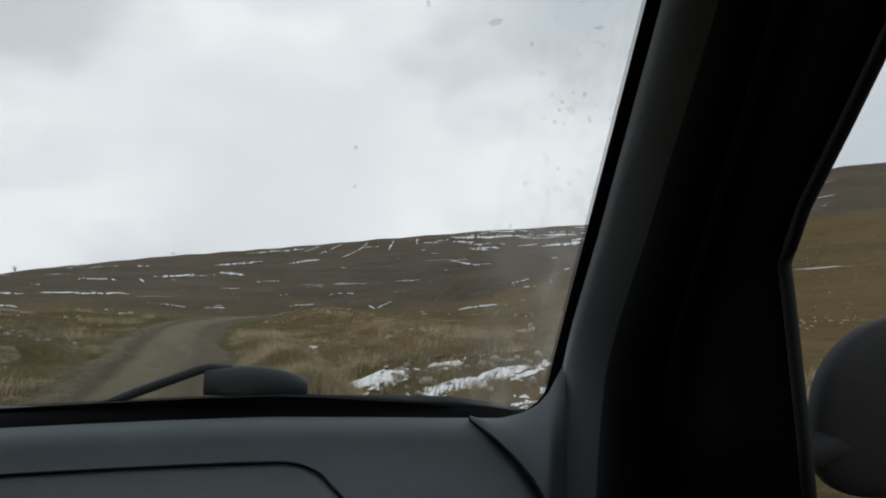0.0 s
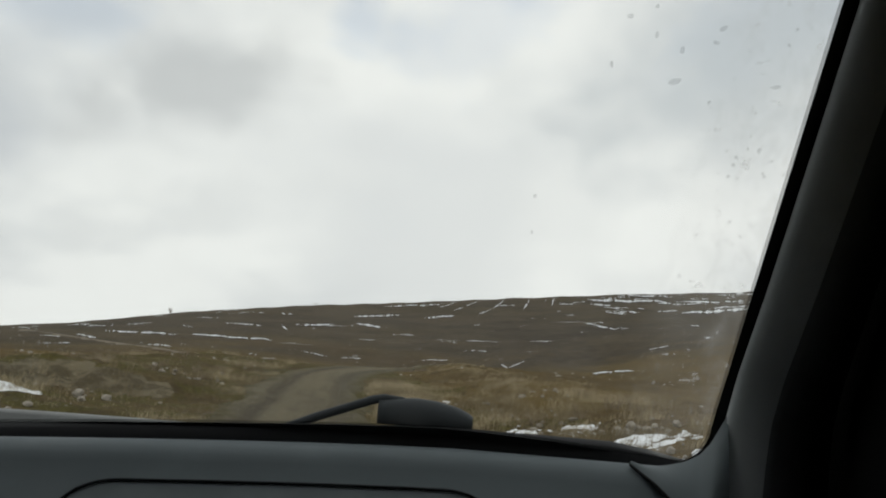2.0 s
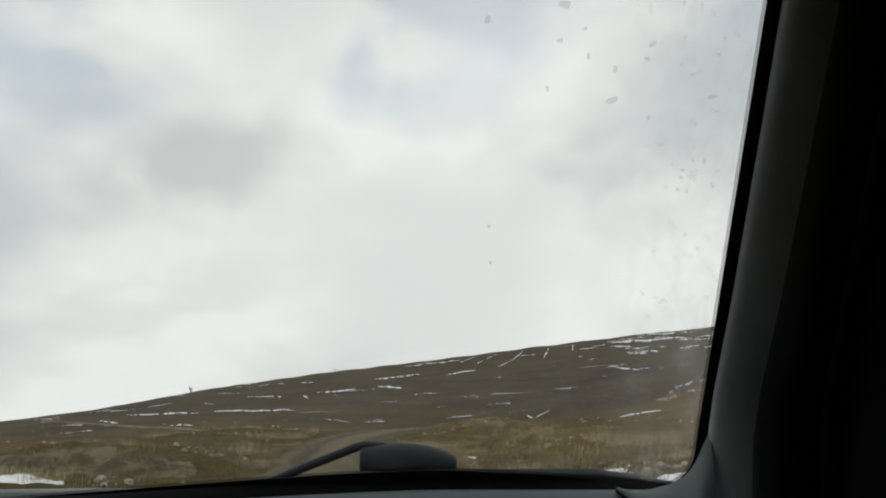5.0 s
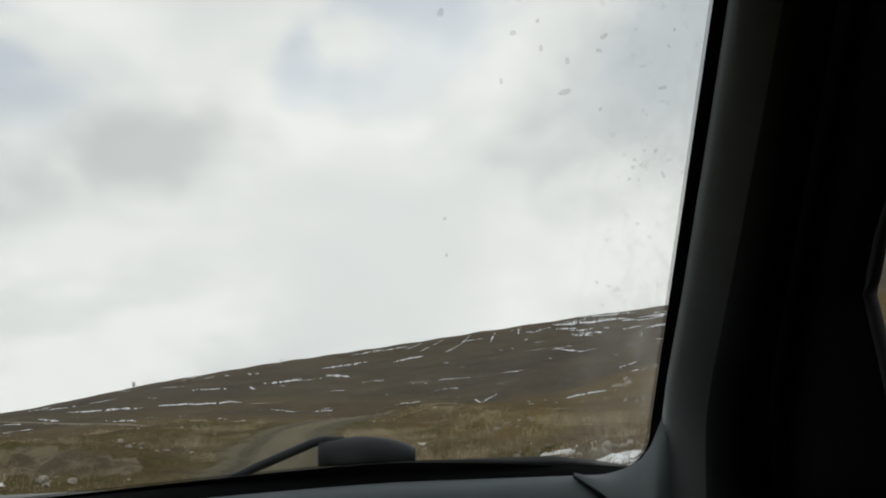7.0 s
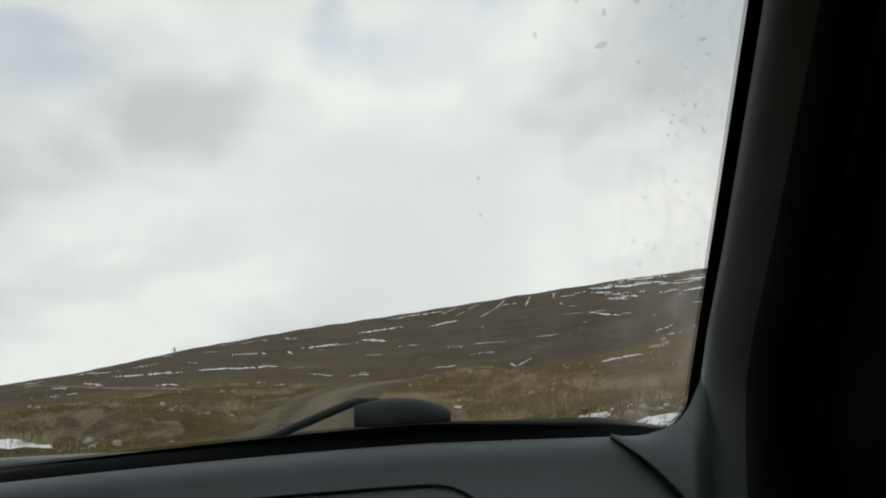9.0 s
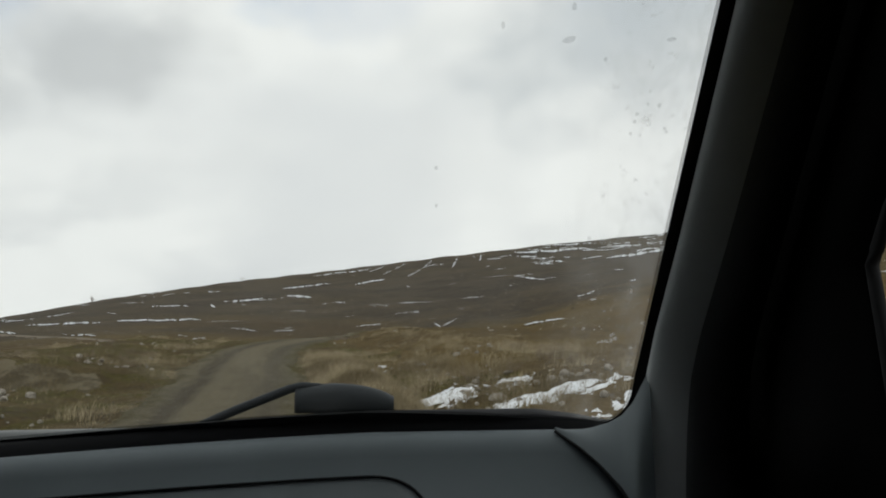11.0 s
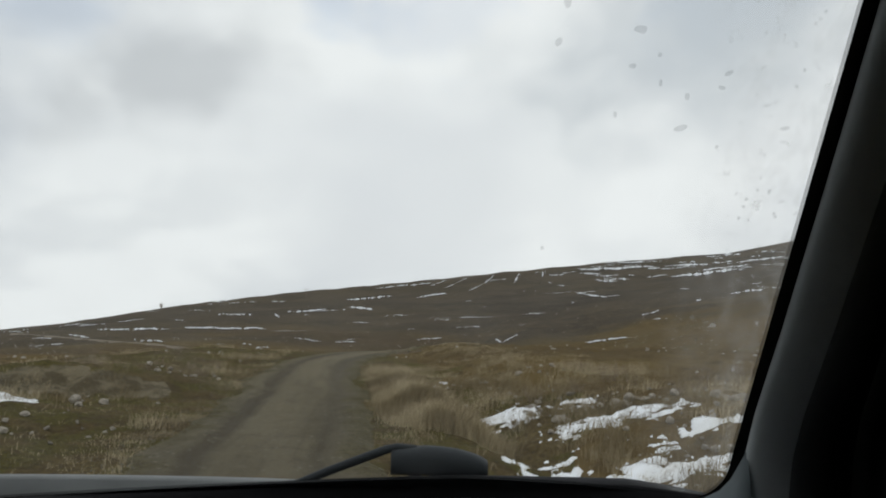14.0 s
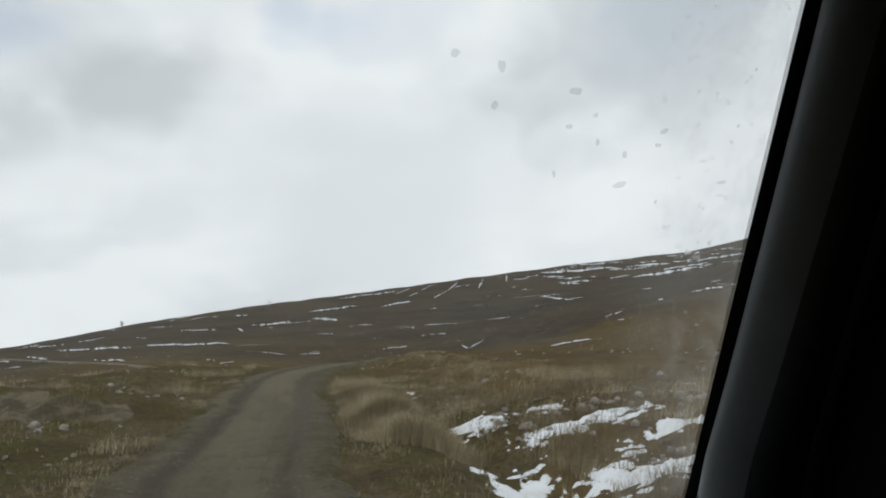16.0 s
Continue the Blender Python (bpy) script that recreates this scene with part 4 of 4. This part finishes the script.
def build_scrub():
    """Low bare bushes spread over the verges and the field across the road."""
    rnd = random.Random(63)
    first = [build_shrub(*spot, "low reddish-brown leafless bush in the dry grass", "low bushes") for spot in ((-7.4, 17.0, 0.42, 21), (3.4, 12.9, 0.36, 22), (-6.0, 20.0, 0.5, 23))]
    spots = [(-rnd.uniform(4.6, 10.5), rnd.uniform(15.5, 27)) for _ in range(22)] + [(rnd.uniform(1.2, 6.0), rnd.uniform(10.8, 19)) for _ in range(16)]
    for x, y in spots:
        if road_gap(x, y) < 2.0 or ditch_mask(x, y) > 0.0:
            continue
        q = rnd.uniform(0.6, 1.15)
        bush = copy_thing(rnd.choice(first), pose(x, y, land_z(x, y) - 0.03, 0, 0, rnd.uniform(0, 360)))
        bush.scale = (q * 1.25, q * 1.25, q)


build_scrub()
place_stone(-1.15, 19.2, 0.24, random.Random(2), "pale marker stone at the roadside", "")
SHRUB_D = 270.0
build_shrub(SHRUB_D * math.sin(radians(-18.4)), SHRUB_D * math.cos(radians(-18.4)), 2.3, 5, "lone bare shrub on the skyline of the slope", "", 2.6)


def build_pole(az, d, height):
    """A thin timber pole with a cross-arm, far off on the ridge."""
    x, y = d * math.sin(radians(az)), d * math.cos(radians(az))
    pole = tagged(new("utility_pole"), "thin weathered timber pole with a cross-arm on the ridge", "pole")
    pole.location = (x, y, land_z(x, y) - 0.2)
    part("post", tube([(0, 0, 0), (0, 0, height * 0.5), (0, 0, height)], [0.07, 0.06, 0.05], 8), TWIG, pole)
    part("cross_arm", box(-0.6, 0.6, -0.05, 0.05, height - 0.5, height - 0.38, 0.01), TWIG, pole)
    for q in (-0.5, 0.5):
        part("insulator", tube([(q, 0, height - 0.38), (q, 0, height - 0.22)], [0.04, 0.03], 8), STONE, pole)


build_pole(-9.4, 268.0, 2.9)


# ---- the car ----
car = tagged(new("car"), "tall off-road car with dark grey cabin, standing on the gravel road", "car")


def glass_y(z):
    return 1.878 - 0.695 * z


def sag(x):
    """Scuttle and dashboard fall away towards the middle of the car."""
    return -0.034 * (max(0.0, -x - 0.02) / 0.5) ** 1.3


def screen_edge(z):
    return 0.2655 + 0.038 * (z - 1.32)


def screen_foot(x):
    """Lower edge of the clear glass."""
    return table([(-0.02, 1.2585), (0.1, 1.2527), (0.15, 1.248), (0.2, 1.2425), (0.235, 1.2395)], x) + sag(x)


def screen_outline(shrink=0.0, top=1.86):
    """Outline of the windscreen, from the lower middle round the passenger side."""
    left = -0.98
    low = []
    for x in np.linspace(left, 0.226, 28):
        low.append((x, screen_foot(x) + shrink))
    for a in np.linspace(-80, 0, 9):
        low.append((0.230 + (0.0345 - shrink) * math.cos(radians(a)), 1.276 + (0.0365 - shrink) * math.sin(radians(a))))
    right = [(screen_edge(z) - shrink, z) for z in np.linspace(1.295, top - shrink, 12)]
    up = [(x, top - shrink) for x in np.linspace(screen_edge(top) - 0.03, left + shrink, 12)]
    pts = low + right + up
    return [Vector((x, glass_y(z), z)) for x, z in pts]


def sheet_from_outline(pts, back=0.0):
    bm = bmesh.new()
    off = Vector((0, -back, -back * 0.695))
    face = bm.faces.new([bm.verts.new(p + off) for p in pts])
    face.normal_update()
    if face.normal.y > 0:
        face.normal_flip()
    bmesh.ops.triangulate(bm, faces=bm.faces[:])
    return bm


screen = part("windscreen", sheet_from_outline(screen_outline(-0.012)), SCREEN, car, "dusty windscreen glass with dried mud specks")
screen.visible_shadow = False


def band(name, inner, outer, back, material, label=""):
    a, b = screen_outline(inner), screen_outline(outer)
    off = Vector((0, -back, -back * 0.695))
    bm = loft([[p + off for p in a] + [a[0] + off], [p + off for p in b] + [b[0] + off]])
    return part(name, bm, material, screen, label)


band("black_border", -0.003, -0.026, 0.004, RUBBER, "black painted border of the glass")
band("halftone_border", 0.0005, -0.003, 0.004, HALFTONE, "grey dotted fade of the border")


def speck(x, z, w, h, tilt, seed):
    rnd = random.Random(seed)
    bm = bmesh.new()
    k = 12
    rim = []
    for i in range(k):
        a = 2 * math.pi * i / k
        r = 1 + 0.35 * (rnd.random() - 0.5)
        u, v = w / 2 * r * math.cos(a), h / 2 * r * math.sin(a)
        u, v = u * math.cos(tilt) - v * math.sin(tilt), u * math.sin(tilt) + v * math.cos(tilt)
        rim.append(bm.verts.new((x + u, glass_y(z + v) + 0.0012, z + v)))
    top = bm.verts.new((x, glass_y(z) + 0.0028, z + 0.0005))
    for i in range(k):
        bm.faces.new((rim[i], rim[(i + 1) % k], top))
    return bm


SPECKS = [(0.1508, 1.6134, 0.015, 0.006, 0.25), (0.1036, 1.687, 0.014, 0.007, -0.1), (0.0388, 1.7057, 0.008, 0.011, 0.2), (0.1524, 1.638, 0.006, 0.007, 0.1), (0.1007, 1.6606, 0.008, 0.005, 0.0),
          (0.0901, 1.6232, 0.004, 0.006, 0.3), (0.1854, 1.6563, 0.009, 0.005, 0.4), (0.1818, 1.6453, 0.009, 0.004, -0.2), (0.2229, 1.5487, 0.005, 0.004, 0.0), (0.2451, 1.6147, 0.012, 0.004, 0.1),
          (0.127, 1.648, 0.004, 0.007, 0.0), (0.1867, 1.5988, 0.005, 0.004, 0.5), (0.0341, 1.5078, 0.0045, 0.0045, 0.3), (0.0355, 1.4736, 0.004, 0.004, 0.1), (0.123, 1.669, 0.005, 0.004, 0.0),
          (-0.0007, 1.7153, 0.010, 0.007, 0.1), (0.034, 1.677, 0.009, 0.007, 0.9), (0.244, 1.562, 0.004, 0.006, 0.2)]
for i, (x, z, w, h, tilt) in enumerate(SPECKS):
    part("mud_speck", speck(x, z, w * 0.8, h * 0.85, tilt, i), MUD, screen)
fleck = random.Random(77)
for i in range(14):
    z = fleck.uniform(1.34, 1.74)
    x = screen_edge(z) - 0.012 - abs(fleck.gauss(0, 0.045))
    size = fleck.uniform(0.0014, 0.0036)
    part("mud_speck", speck(x, z, size * fleck.uniform(0.8, 1.8), size, fleck.uniform(-0.5, 0.5), 40 + i), MUD, screen)


def build_dashboard():
    prof = [(1.035, 1.18), (1.016, 1.218), (1.004, 1.2285), (0.992, 1.2315), (0.978, 1.2295), (0.968, 1.2245), (0.961, 1.218), (0.956, 1.211), (0.948, 1.199), (0.926, 1.174), (0.900, 1.15), (0.855, 1.10), (0.80, 1.0), (0.80, 0.82)]
    rings = []
    for x in np.linspace(-1.12, 0.252, 40):
        k = 0.8 * sag(x)
        rings.append([(x, y, z + k) for y, z in prof])
    return part("dashboard", thick(loft(rings), 0.008), DASH, car, "dark grey grained plastic dashboard")


dashboard = build_dashboard()


def dash_face(x, s, lift):
    """A point on the dashboard's passenger face; s runs down from the crease."""
    prof = [(0.0, 0.956, 1.211), (0.013, 0.948, 1.199), (0.04, 0.926, 1.174), (0.072, 0.900, 1.15), (0.125, 0.855, 1.10)]
    y, z = table([(a, b) for a, b, _ in prof], s), table([(a, c) for a, _, c in prof], s)
    return Vector((x, y - lift * 0.75, z + lift * 0.65 + 0.8 * sag(x)))


def panel_edge(s):
    """Half width of the airbag cover at a way s down the face, rounded at its top."""
    t = min(1.0, max(0.0, (s - 0.022) / 0.014))
    return 0.178 + 0.044 * math.sqrt(max(0.0, 1 - (1 - t) ** 2)) + 0.9 * max(0.0, s - 0.029)


def build_airbag_cover():
    mid = -0.213
    rows_s = [0.022, 0.0222, 0.0228, 0.0238, 0.0255, 0.028, 0.032, 0.036, 0.044, 0.055, 0.075, 0.1, 0.12]
    rings = []
    for s in rows_s:
        w = panel_edge(s)
        rings.append([dash_face(mid + w * u, s, 0.0015) for u in np.linspace(-1, 1, 25)])
    cover = part("airbag_cover", thick(loft(rings), 0.001), PANEL, dashboard, "flush grey plastic airbag cover")
    rim = [r[0] for r in rings[::-1]] + rings[0][1:-1] + [r[-1] for r in rings]
    part("seam", tube([p + Vector((0, -0.0012, 0.0011)) for p in rim], [0.0016] * len(rim), 6), RUBBER, dashboard, "dark shadow gap round the cover")
    return cover


build_airbag_cover()


def door_edge(z):
    """Front edge of the door window: y at a height."""
    return table([(1.05, 0.64), (1.255, 0.678), (1.30, 0.688), (1.364, 0.702), (1.407, 0.712), (1.453, 0.683), (1.509, 0.629), (1.558, 0.584), (1.62, 0.527), (1.80, 0.36), (1.90, 0.27)], z)


def along(points, count):
    """Points evenly spaced on a polyline."""
    pts = [Vector(p) for p in points]
    at = [0.0]
    for a, b in zip(pts, pts[1:]):
        at.append(at[-1] + (b - a).length)
    grid = np.linspace(0, at[-1], count)
    return [Vector([float(np.interp(g, at, [p[k] for p in pts])) for k in range(3)]) for g in grid]


def build_pillar():
    """Pillar trim with a lit flank towards the glass, an inner face coloured dark for shade, and a flared foot beside
    the dashboard.
    """
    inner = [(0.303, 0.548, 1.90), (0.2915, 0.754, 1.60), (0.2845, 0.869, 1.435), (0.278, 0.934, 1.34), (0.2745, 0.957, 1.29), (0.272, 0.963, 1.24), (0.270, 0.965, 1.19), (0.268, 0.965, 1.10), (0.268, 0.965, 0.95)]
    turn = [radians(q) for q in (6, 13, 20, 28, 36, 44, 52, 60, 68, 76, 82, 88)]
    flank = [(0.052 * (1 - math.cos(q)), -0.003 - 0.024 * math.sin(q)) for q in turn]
    rings, back = [], []
    for a in along(inner, 60):
        b = Vector((0.404, max(door_edge(a.z) + 0.012, a.y + 0.02), a.z))
        pts = [a + Vector((x, y, 0)) for x, y in flank]
        ring = [a + Vector((0.012, 0.03, 0.0)), a] + pts
        rings.append(ring)
        ring = [pts[-4] + Vector((0.0005, 0.002, 0)), pts[-3] + Vector((0, 0.0004, 0)), pts[-2] - Vector((0, 0.0004, 0)), pts[-1] - Vector((0, 0.0006, 0))] + [pts[-1].lerp(b, u) for u in (0.3, 0.6, 0.9)]
        ring += [b, b + Vector((0.012, 0.03, 0))]
        back.append(ring)
    bm = loft(rings)
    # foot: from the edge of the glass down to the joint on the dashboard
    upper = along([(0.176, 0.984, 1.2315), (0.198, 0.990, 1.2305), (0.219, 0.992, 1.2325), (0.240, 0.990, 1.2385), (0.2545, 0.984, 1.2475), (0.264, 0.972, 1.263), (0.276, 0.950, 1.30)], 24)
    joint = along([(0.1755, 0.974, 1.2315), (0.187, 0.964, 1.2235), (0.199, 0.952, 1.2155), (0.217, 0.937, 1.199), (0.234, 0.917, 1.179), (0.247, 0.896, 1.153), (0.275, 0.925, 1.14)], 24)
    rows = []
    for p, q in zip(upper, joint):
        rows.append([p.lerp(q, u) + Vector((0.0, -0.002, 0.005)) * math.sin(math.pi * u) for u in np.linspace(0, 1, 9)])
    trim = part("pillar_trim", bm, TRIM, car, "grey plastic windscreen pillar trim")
    # continues the flank's plastic; the darker DASH colour stands in for shade
    part("foot", loft(rows), DASH, trim, "flared foot of the pillar trim, darkened for shade")
    # same plastic as the flank, coloured dark where it turns from the light
    part("inner_face", loft(back), TRIM_SHADED, trim, "inner face of the pillar, its shade put into the colour")
    part("seam", tube([p + Vector((-0.001, -0.002, 0.001)) for p in joint], [0.0018] * len(joint), 6), RUBBER, trim, "dark joint against the dashboard")


build_pillar()


def build_scuttle():
    rings = []
    for x in np.linspace(-1.05, 0.30, 30):
        k = sag(x)
        fall = -0.02 * smooth(0.15, 0.30, x)
        rings.append([(x, y, z + k + fall) for y, z in ((1.000, 1.215), (1.012, 1.247), (1.025, 1.252), (1.06, 1.246), (1.10, 1.238), (1.14, 1.225), (1.16, 1.19))])
    part("scuttle", thick(loft(rings), 0.006), RUBBER, car, "black scuttle panel below the glass")
    rings = []
    for x in np.linspace(-1.15, 0.36, 30):
        u = (x + 0.395) / 0.755
        crown = -0.005 - 0.02 * u * u - 0.03 * smooth(0.75, 1.0, abs(u)) - 0.012 * smooth(-0.3, -0.05, x) - 0.06 * smooth(-0.1, 0.2, x) - 0.07 * smooth(0.05, 0.3, x)
        rings.append([(x, y, z + crown) for y, z in ((1.17, 1.150), (1.172, 1.214), (1.19, 1.218), (1.35, 1.180), (1.6, 1.115), (1.85, 1.02), (2.0, 0.93), (2.08, 0.80), (2.1, 0.5))])
    part("bonnet", thick(loft(rings), 0.01), PAINT, car, "pale painted bonnet")


build_scuttle()


def build_wiper():
    wiper = tagged(new("wiper"), "black parked windscreen wiper")
    wiper.parent = car
    rings = []
    for u in np.linspace(0, 1, 17):
        x = -0.1225 + 0.117 * u
        top = 0.024 + 0.0045 * min(1.0, u / 0.35) if u < 0.35 else 0.0285 * math.sqrt(1 - ((u - 0.35) / 0.71) ** 2)
        ring = []
        for a in np.linspace(0, 180, 9):
            ring.append((x, 1.054 - 0.020 * math.cos(radians(a)), 1.253 + top * math.sin(radians(a)) ** 0.6))
        ring.append((x, 1.072, 1.248))
        ring.append((x, 1.038, 1.248))
        rings.append(ring)
    part("pivot_cover", loft(rings, True, True), WIPER, wiper, "black rounded wiper pivot cover")
    for x in (-0.094, -0.051):
        part("foot", box(x - 0.008, x + 0.008, 1.05, 1.075, 1.240, 1.2515, 0.002), WIPER, wiper)
    pts = [(-0.092, 1.054, 1.277), (-0.117, 1.052, 1.2785), (-0.130, 1.050, 1.2755), (-0.198, 1.046, 1.2495), (-0.235, 1.043, 1.234), (-0.5, 1.04, 1.18)]
    part("arm", tube(pts, [0.0045, 0.005, 0.0055, 0.0055, 0.005, 0.004], 8), WIPER, wiper)
    part("blade", tube([(-0.34, 1.040, 1.200), (-0.5, 1.040, 1.185), (-0.80, 1.040, 1.165)], [0.004, 0.005, 0.003], 6), RUBBER, wiper)


build_wiper()


def build_cabin():
    """Plain dark walls, roof and floor that close the car round the camera."""
    xl, xr, back = -1.17, 0.42, -1.35
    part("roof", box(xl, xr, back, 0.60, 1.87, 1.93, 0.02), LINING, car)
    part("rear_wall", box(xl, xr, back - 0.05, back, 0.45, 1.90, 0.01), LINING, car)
    # unseen driver's side, walled up to a small opening to limit light
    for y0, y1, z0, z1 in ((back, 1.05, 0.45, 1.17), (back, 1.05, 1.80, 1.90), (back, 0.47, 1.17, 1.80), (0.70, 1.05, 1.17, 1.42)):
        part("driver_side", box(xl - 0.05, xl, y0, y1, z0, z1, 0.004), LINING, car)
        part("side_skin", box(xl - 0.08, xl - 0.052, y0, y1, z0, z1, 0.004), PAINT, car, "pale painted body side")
    bm = bmesh.new()
    bm.faces.new([bm.verts.new((xl - 0.03, y, z)) for y, z in ((0.45, 1.15), (0.72, 1.15), (0.72, 1.82), (0.45, 1.82))])
    part("driver_window", bm, DIM_GLASS, car, "unseen driver's side window, darkened to cut side light")
    rings = [[(xl, y, z), (-0.985, y, z), (-0.985, y + 0.08, z), (xl, y + 0.08, z)] for y, z in ((0.975, 0.45), (0.975, 1.20), (0.62, 1.72), (0.50, 1.90))]
    part("driver_pillar", loft(rings, True, True), LINING, car)
    part("floor_pan", box(xl, xr, back, 1.1, 0.40, 0.46, 0.01), LINING, car)
    part("bulkhead", box(xl, xr, 1.02, 1.06, 0.45, 1.20, 0.005), LINING, car)
    part("header_rail", box(xl, xr, 0.52, 0.62, 1.845, 1.90, 0.01), LINING, car)
    part("wing", box(xl - 0.05, xl + 0.04, 1.06, 2.05, 0.45, 1.08, 0.03), PAINT, car)
    part("wing", box(xr - 0.05, xr + 0.03, 1.06, 2.05, 0.45, 0.97, 0.03), PAINT, car)
    part("roof_skin", box(xl - 0.06, xr + 0.02, back - 0.06, 0.60, 1.932, 1.965, 0.015), PAINT, car, "pale painted roof")
    part("rear_skin", box(xl - 0.05, xr, back - 0.085, back - 0.053, 0.42, 1.93, 0.01), PAINT, car, "pale painted rear")
    part("bumper", box(xl - 0.06, xr + 0.04, 2.10, 2.18, 0.45, 0.66, 0.02), RUBBER, car, "black bumper")
    part("engine_floor", box(xl, xr, 1.06, 2.08, 0.45, 0.52, 0.01), LINING, car)
    for x in (xl + 0.06, xr - 0.08):
        for y in (1.5, -0.95):
            wheel = tagged(new("wheel"), "road wheel")
            wheel.parent = car
            wheel.location = (x, y, 0.335)
            rings = []
            for a in np.linspace(0, 2 * math.pi, 33)[:-1]:
                rings.append([(w, r * math.cos(a), r * math.sin(a)) for w, r in ((-0.09, 0.20), (-0.10, 0.25), (-0.095, 0.31), (-0.07, 0.335), (0.07, 0.335), (0.095, 0.31), (0.10, 0.25), (0.09, 0.20))])
            part("tyre", loft(rings + [rings[0]]), TYRE, wheel)
            rings = []
            for a in np.linspace(0, 2 * math.pi, 33):
                rings.append([(w, r * math.cos(a), r * math.sin(a)) for w, r in ((-0.09, 0.205), (-0.03, 0.19), (-0.03, 0.08), (0.03, 0.04), (0.03, 0.19), (0.09, 0.205))])
            part("rim", loft(rings), STEEL, wheel)


build_cabin()


def build_door():
    door = tagged(new("door"), "closed passenger door with its window up")
    door.parent = car
    x0, x1, back, belt, top = 0.404, 0.426, -1.35, 1.17, 1.80
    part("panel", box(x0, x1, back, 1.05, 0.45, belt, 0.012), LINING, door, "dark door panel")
    part("outer_skin", box(x1 + 0.002, x1 + 0.02, back, 1.05, 0.42, belt - 0.01, 0.006), PAINT, door, "pale painted door skin")
    edge = [(door_edge(z), z) for z in (belt, 1.255, 1.30, 1.36, 1.39, 1.407, 1.42, 1.453, 1.51, 1.56, 1.62, 1.70, top)]
    # surround ahead of the window
    rings = [[(x0, y, z), (x1, y + 0.044, z), (x1, 1.07 - max(0, z - 1.25) * 0.695, z), (x0, 1.07 - max(0, z - 1.25) * 0.695, z)] for y, z in edge]
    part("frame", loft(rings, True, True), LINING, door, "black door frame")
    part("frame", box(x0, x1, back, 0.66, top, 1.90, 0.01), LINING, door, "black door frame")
    # unseen blank wall added behind the short window to cut light on the pillar
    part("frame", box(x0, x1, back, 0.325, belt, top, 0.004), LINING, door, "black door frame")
    part("seal", tube([(x0 - 0.002, y + 0.004, z) for y, z in edge], [0.006] * len(edge), 8), RUBBER, door, "black rubber window seal")
    bm = bmesh.new()
    pts = [(0.415, y + 0.03, z) for y, z in edge] + [(0.415, 0.32, top), (0.415, 0.32, belt)]
    face = bm.faces.new([bm.verts.new(p) for p in pts])
    face.normal_update()
    if face.normal.x > 0:
        face.normal_flip()
    bmesh.ops.triangulate(bm, faces=bm.faces[:])
    pane = part("window_glass", bm, SIDEGLASS, door, "clear side window")
    pane.visible_shadow = False
    # outside mirror
    bm = bmesh.new()
    bmesh.ops.create_uvsphere(bm, u_segments=32, v_segments=20, radius=1.0)
    for v in bm.verts:
        c = v.co
        sq = lambda q: math.copysign(abs(q) ** 0.75, q)
        v.co = Vector((0.728 + 0.133 * sq(c.x) + 0.02 * c.z, 0.985 + (0.06 if c.y > 0 else 0.028) * sq(c.y), 1.254 + 0.112 * sq(c.z) + 0.014 * c.x))
    part("mirror_housing", bm, RUBBER, door, "black plastic outside mirror housing")
    part("mirror_stalk", tube([(0.43, 0.97, 1.185), (0.54, 0.98, 1.19), (0.66, 0.985, 1.21)], [0.03, 0.024, 0.02], 10), RUBBER, door)


build_door()
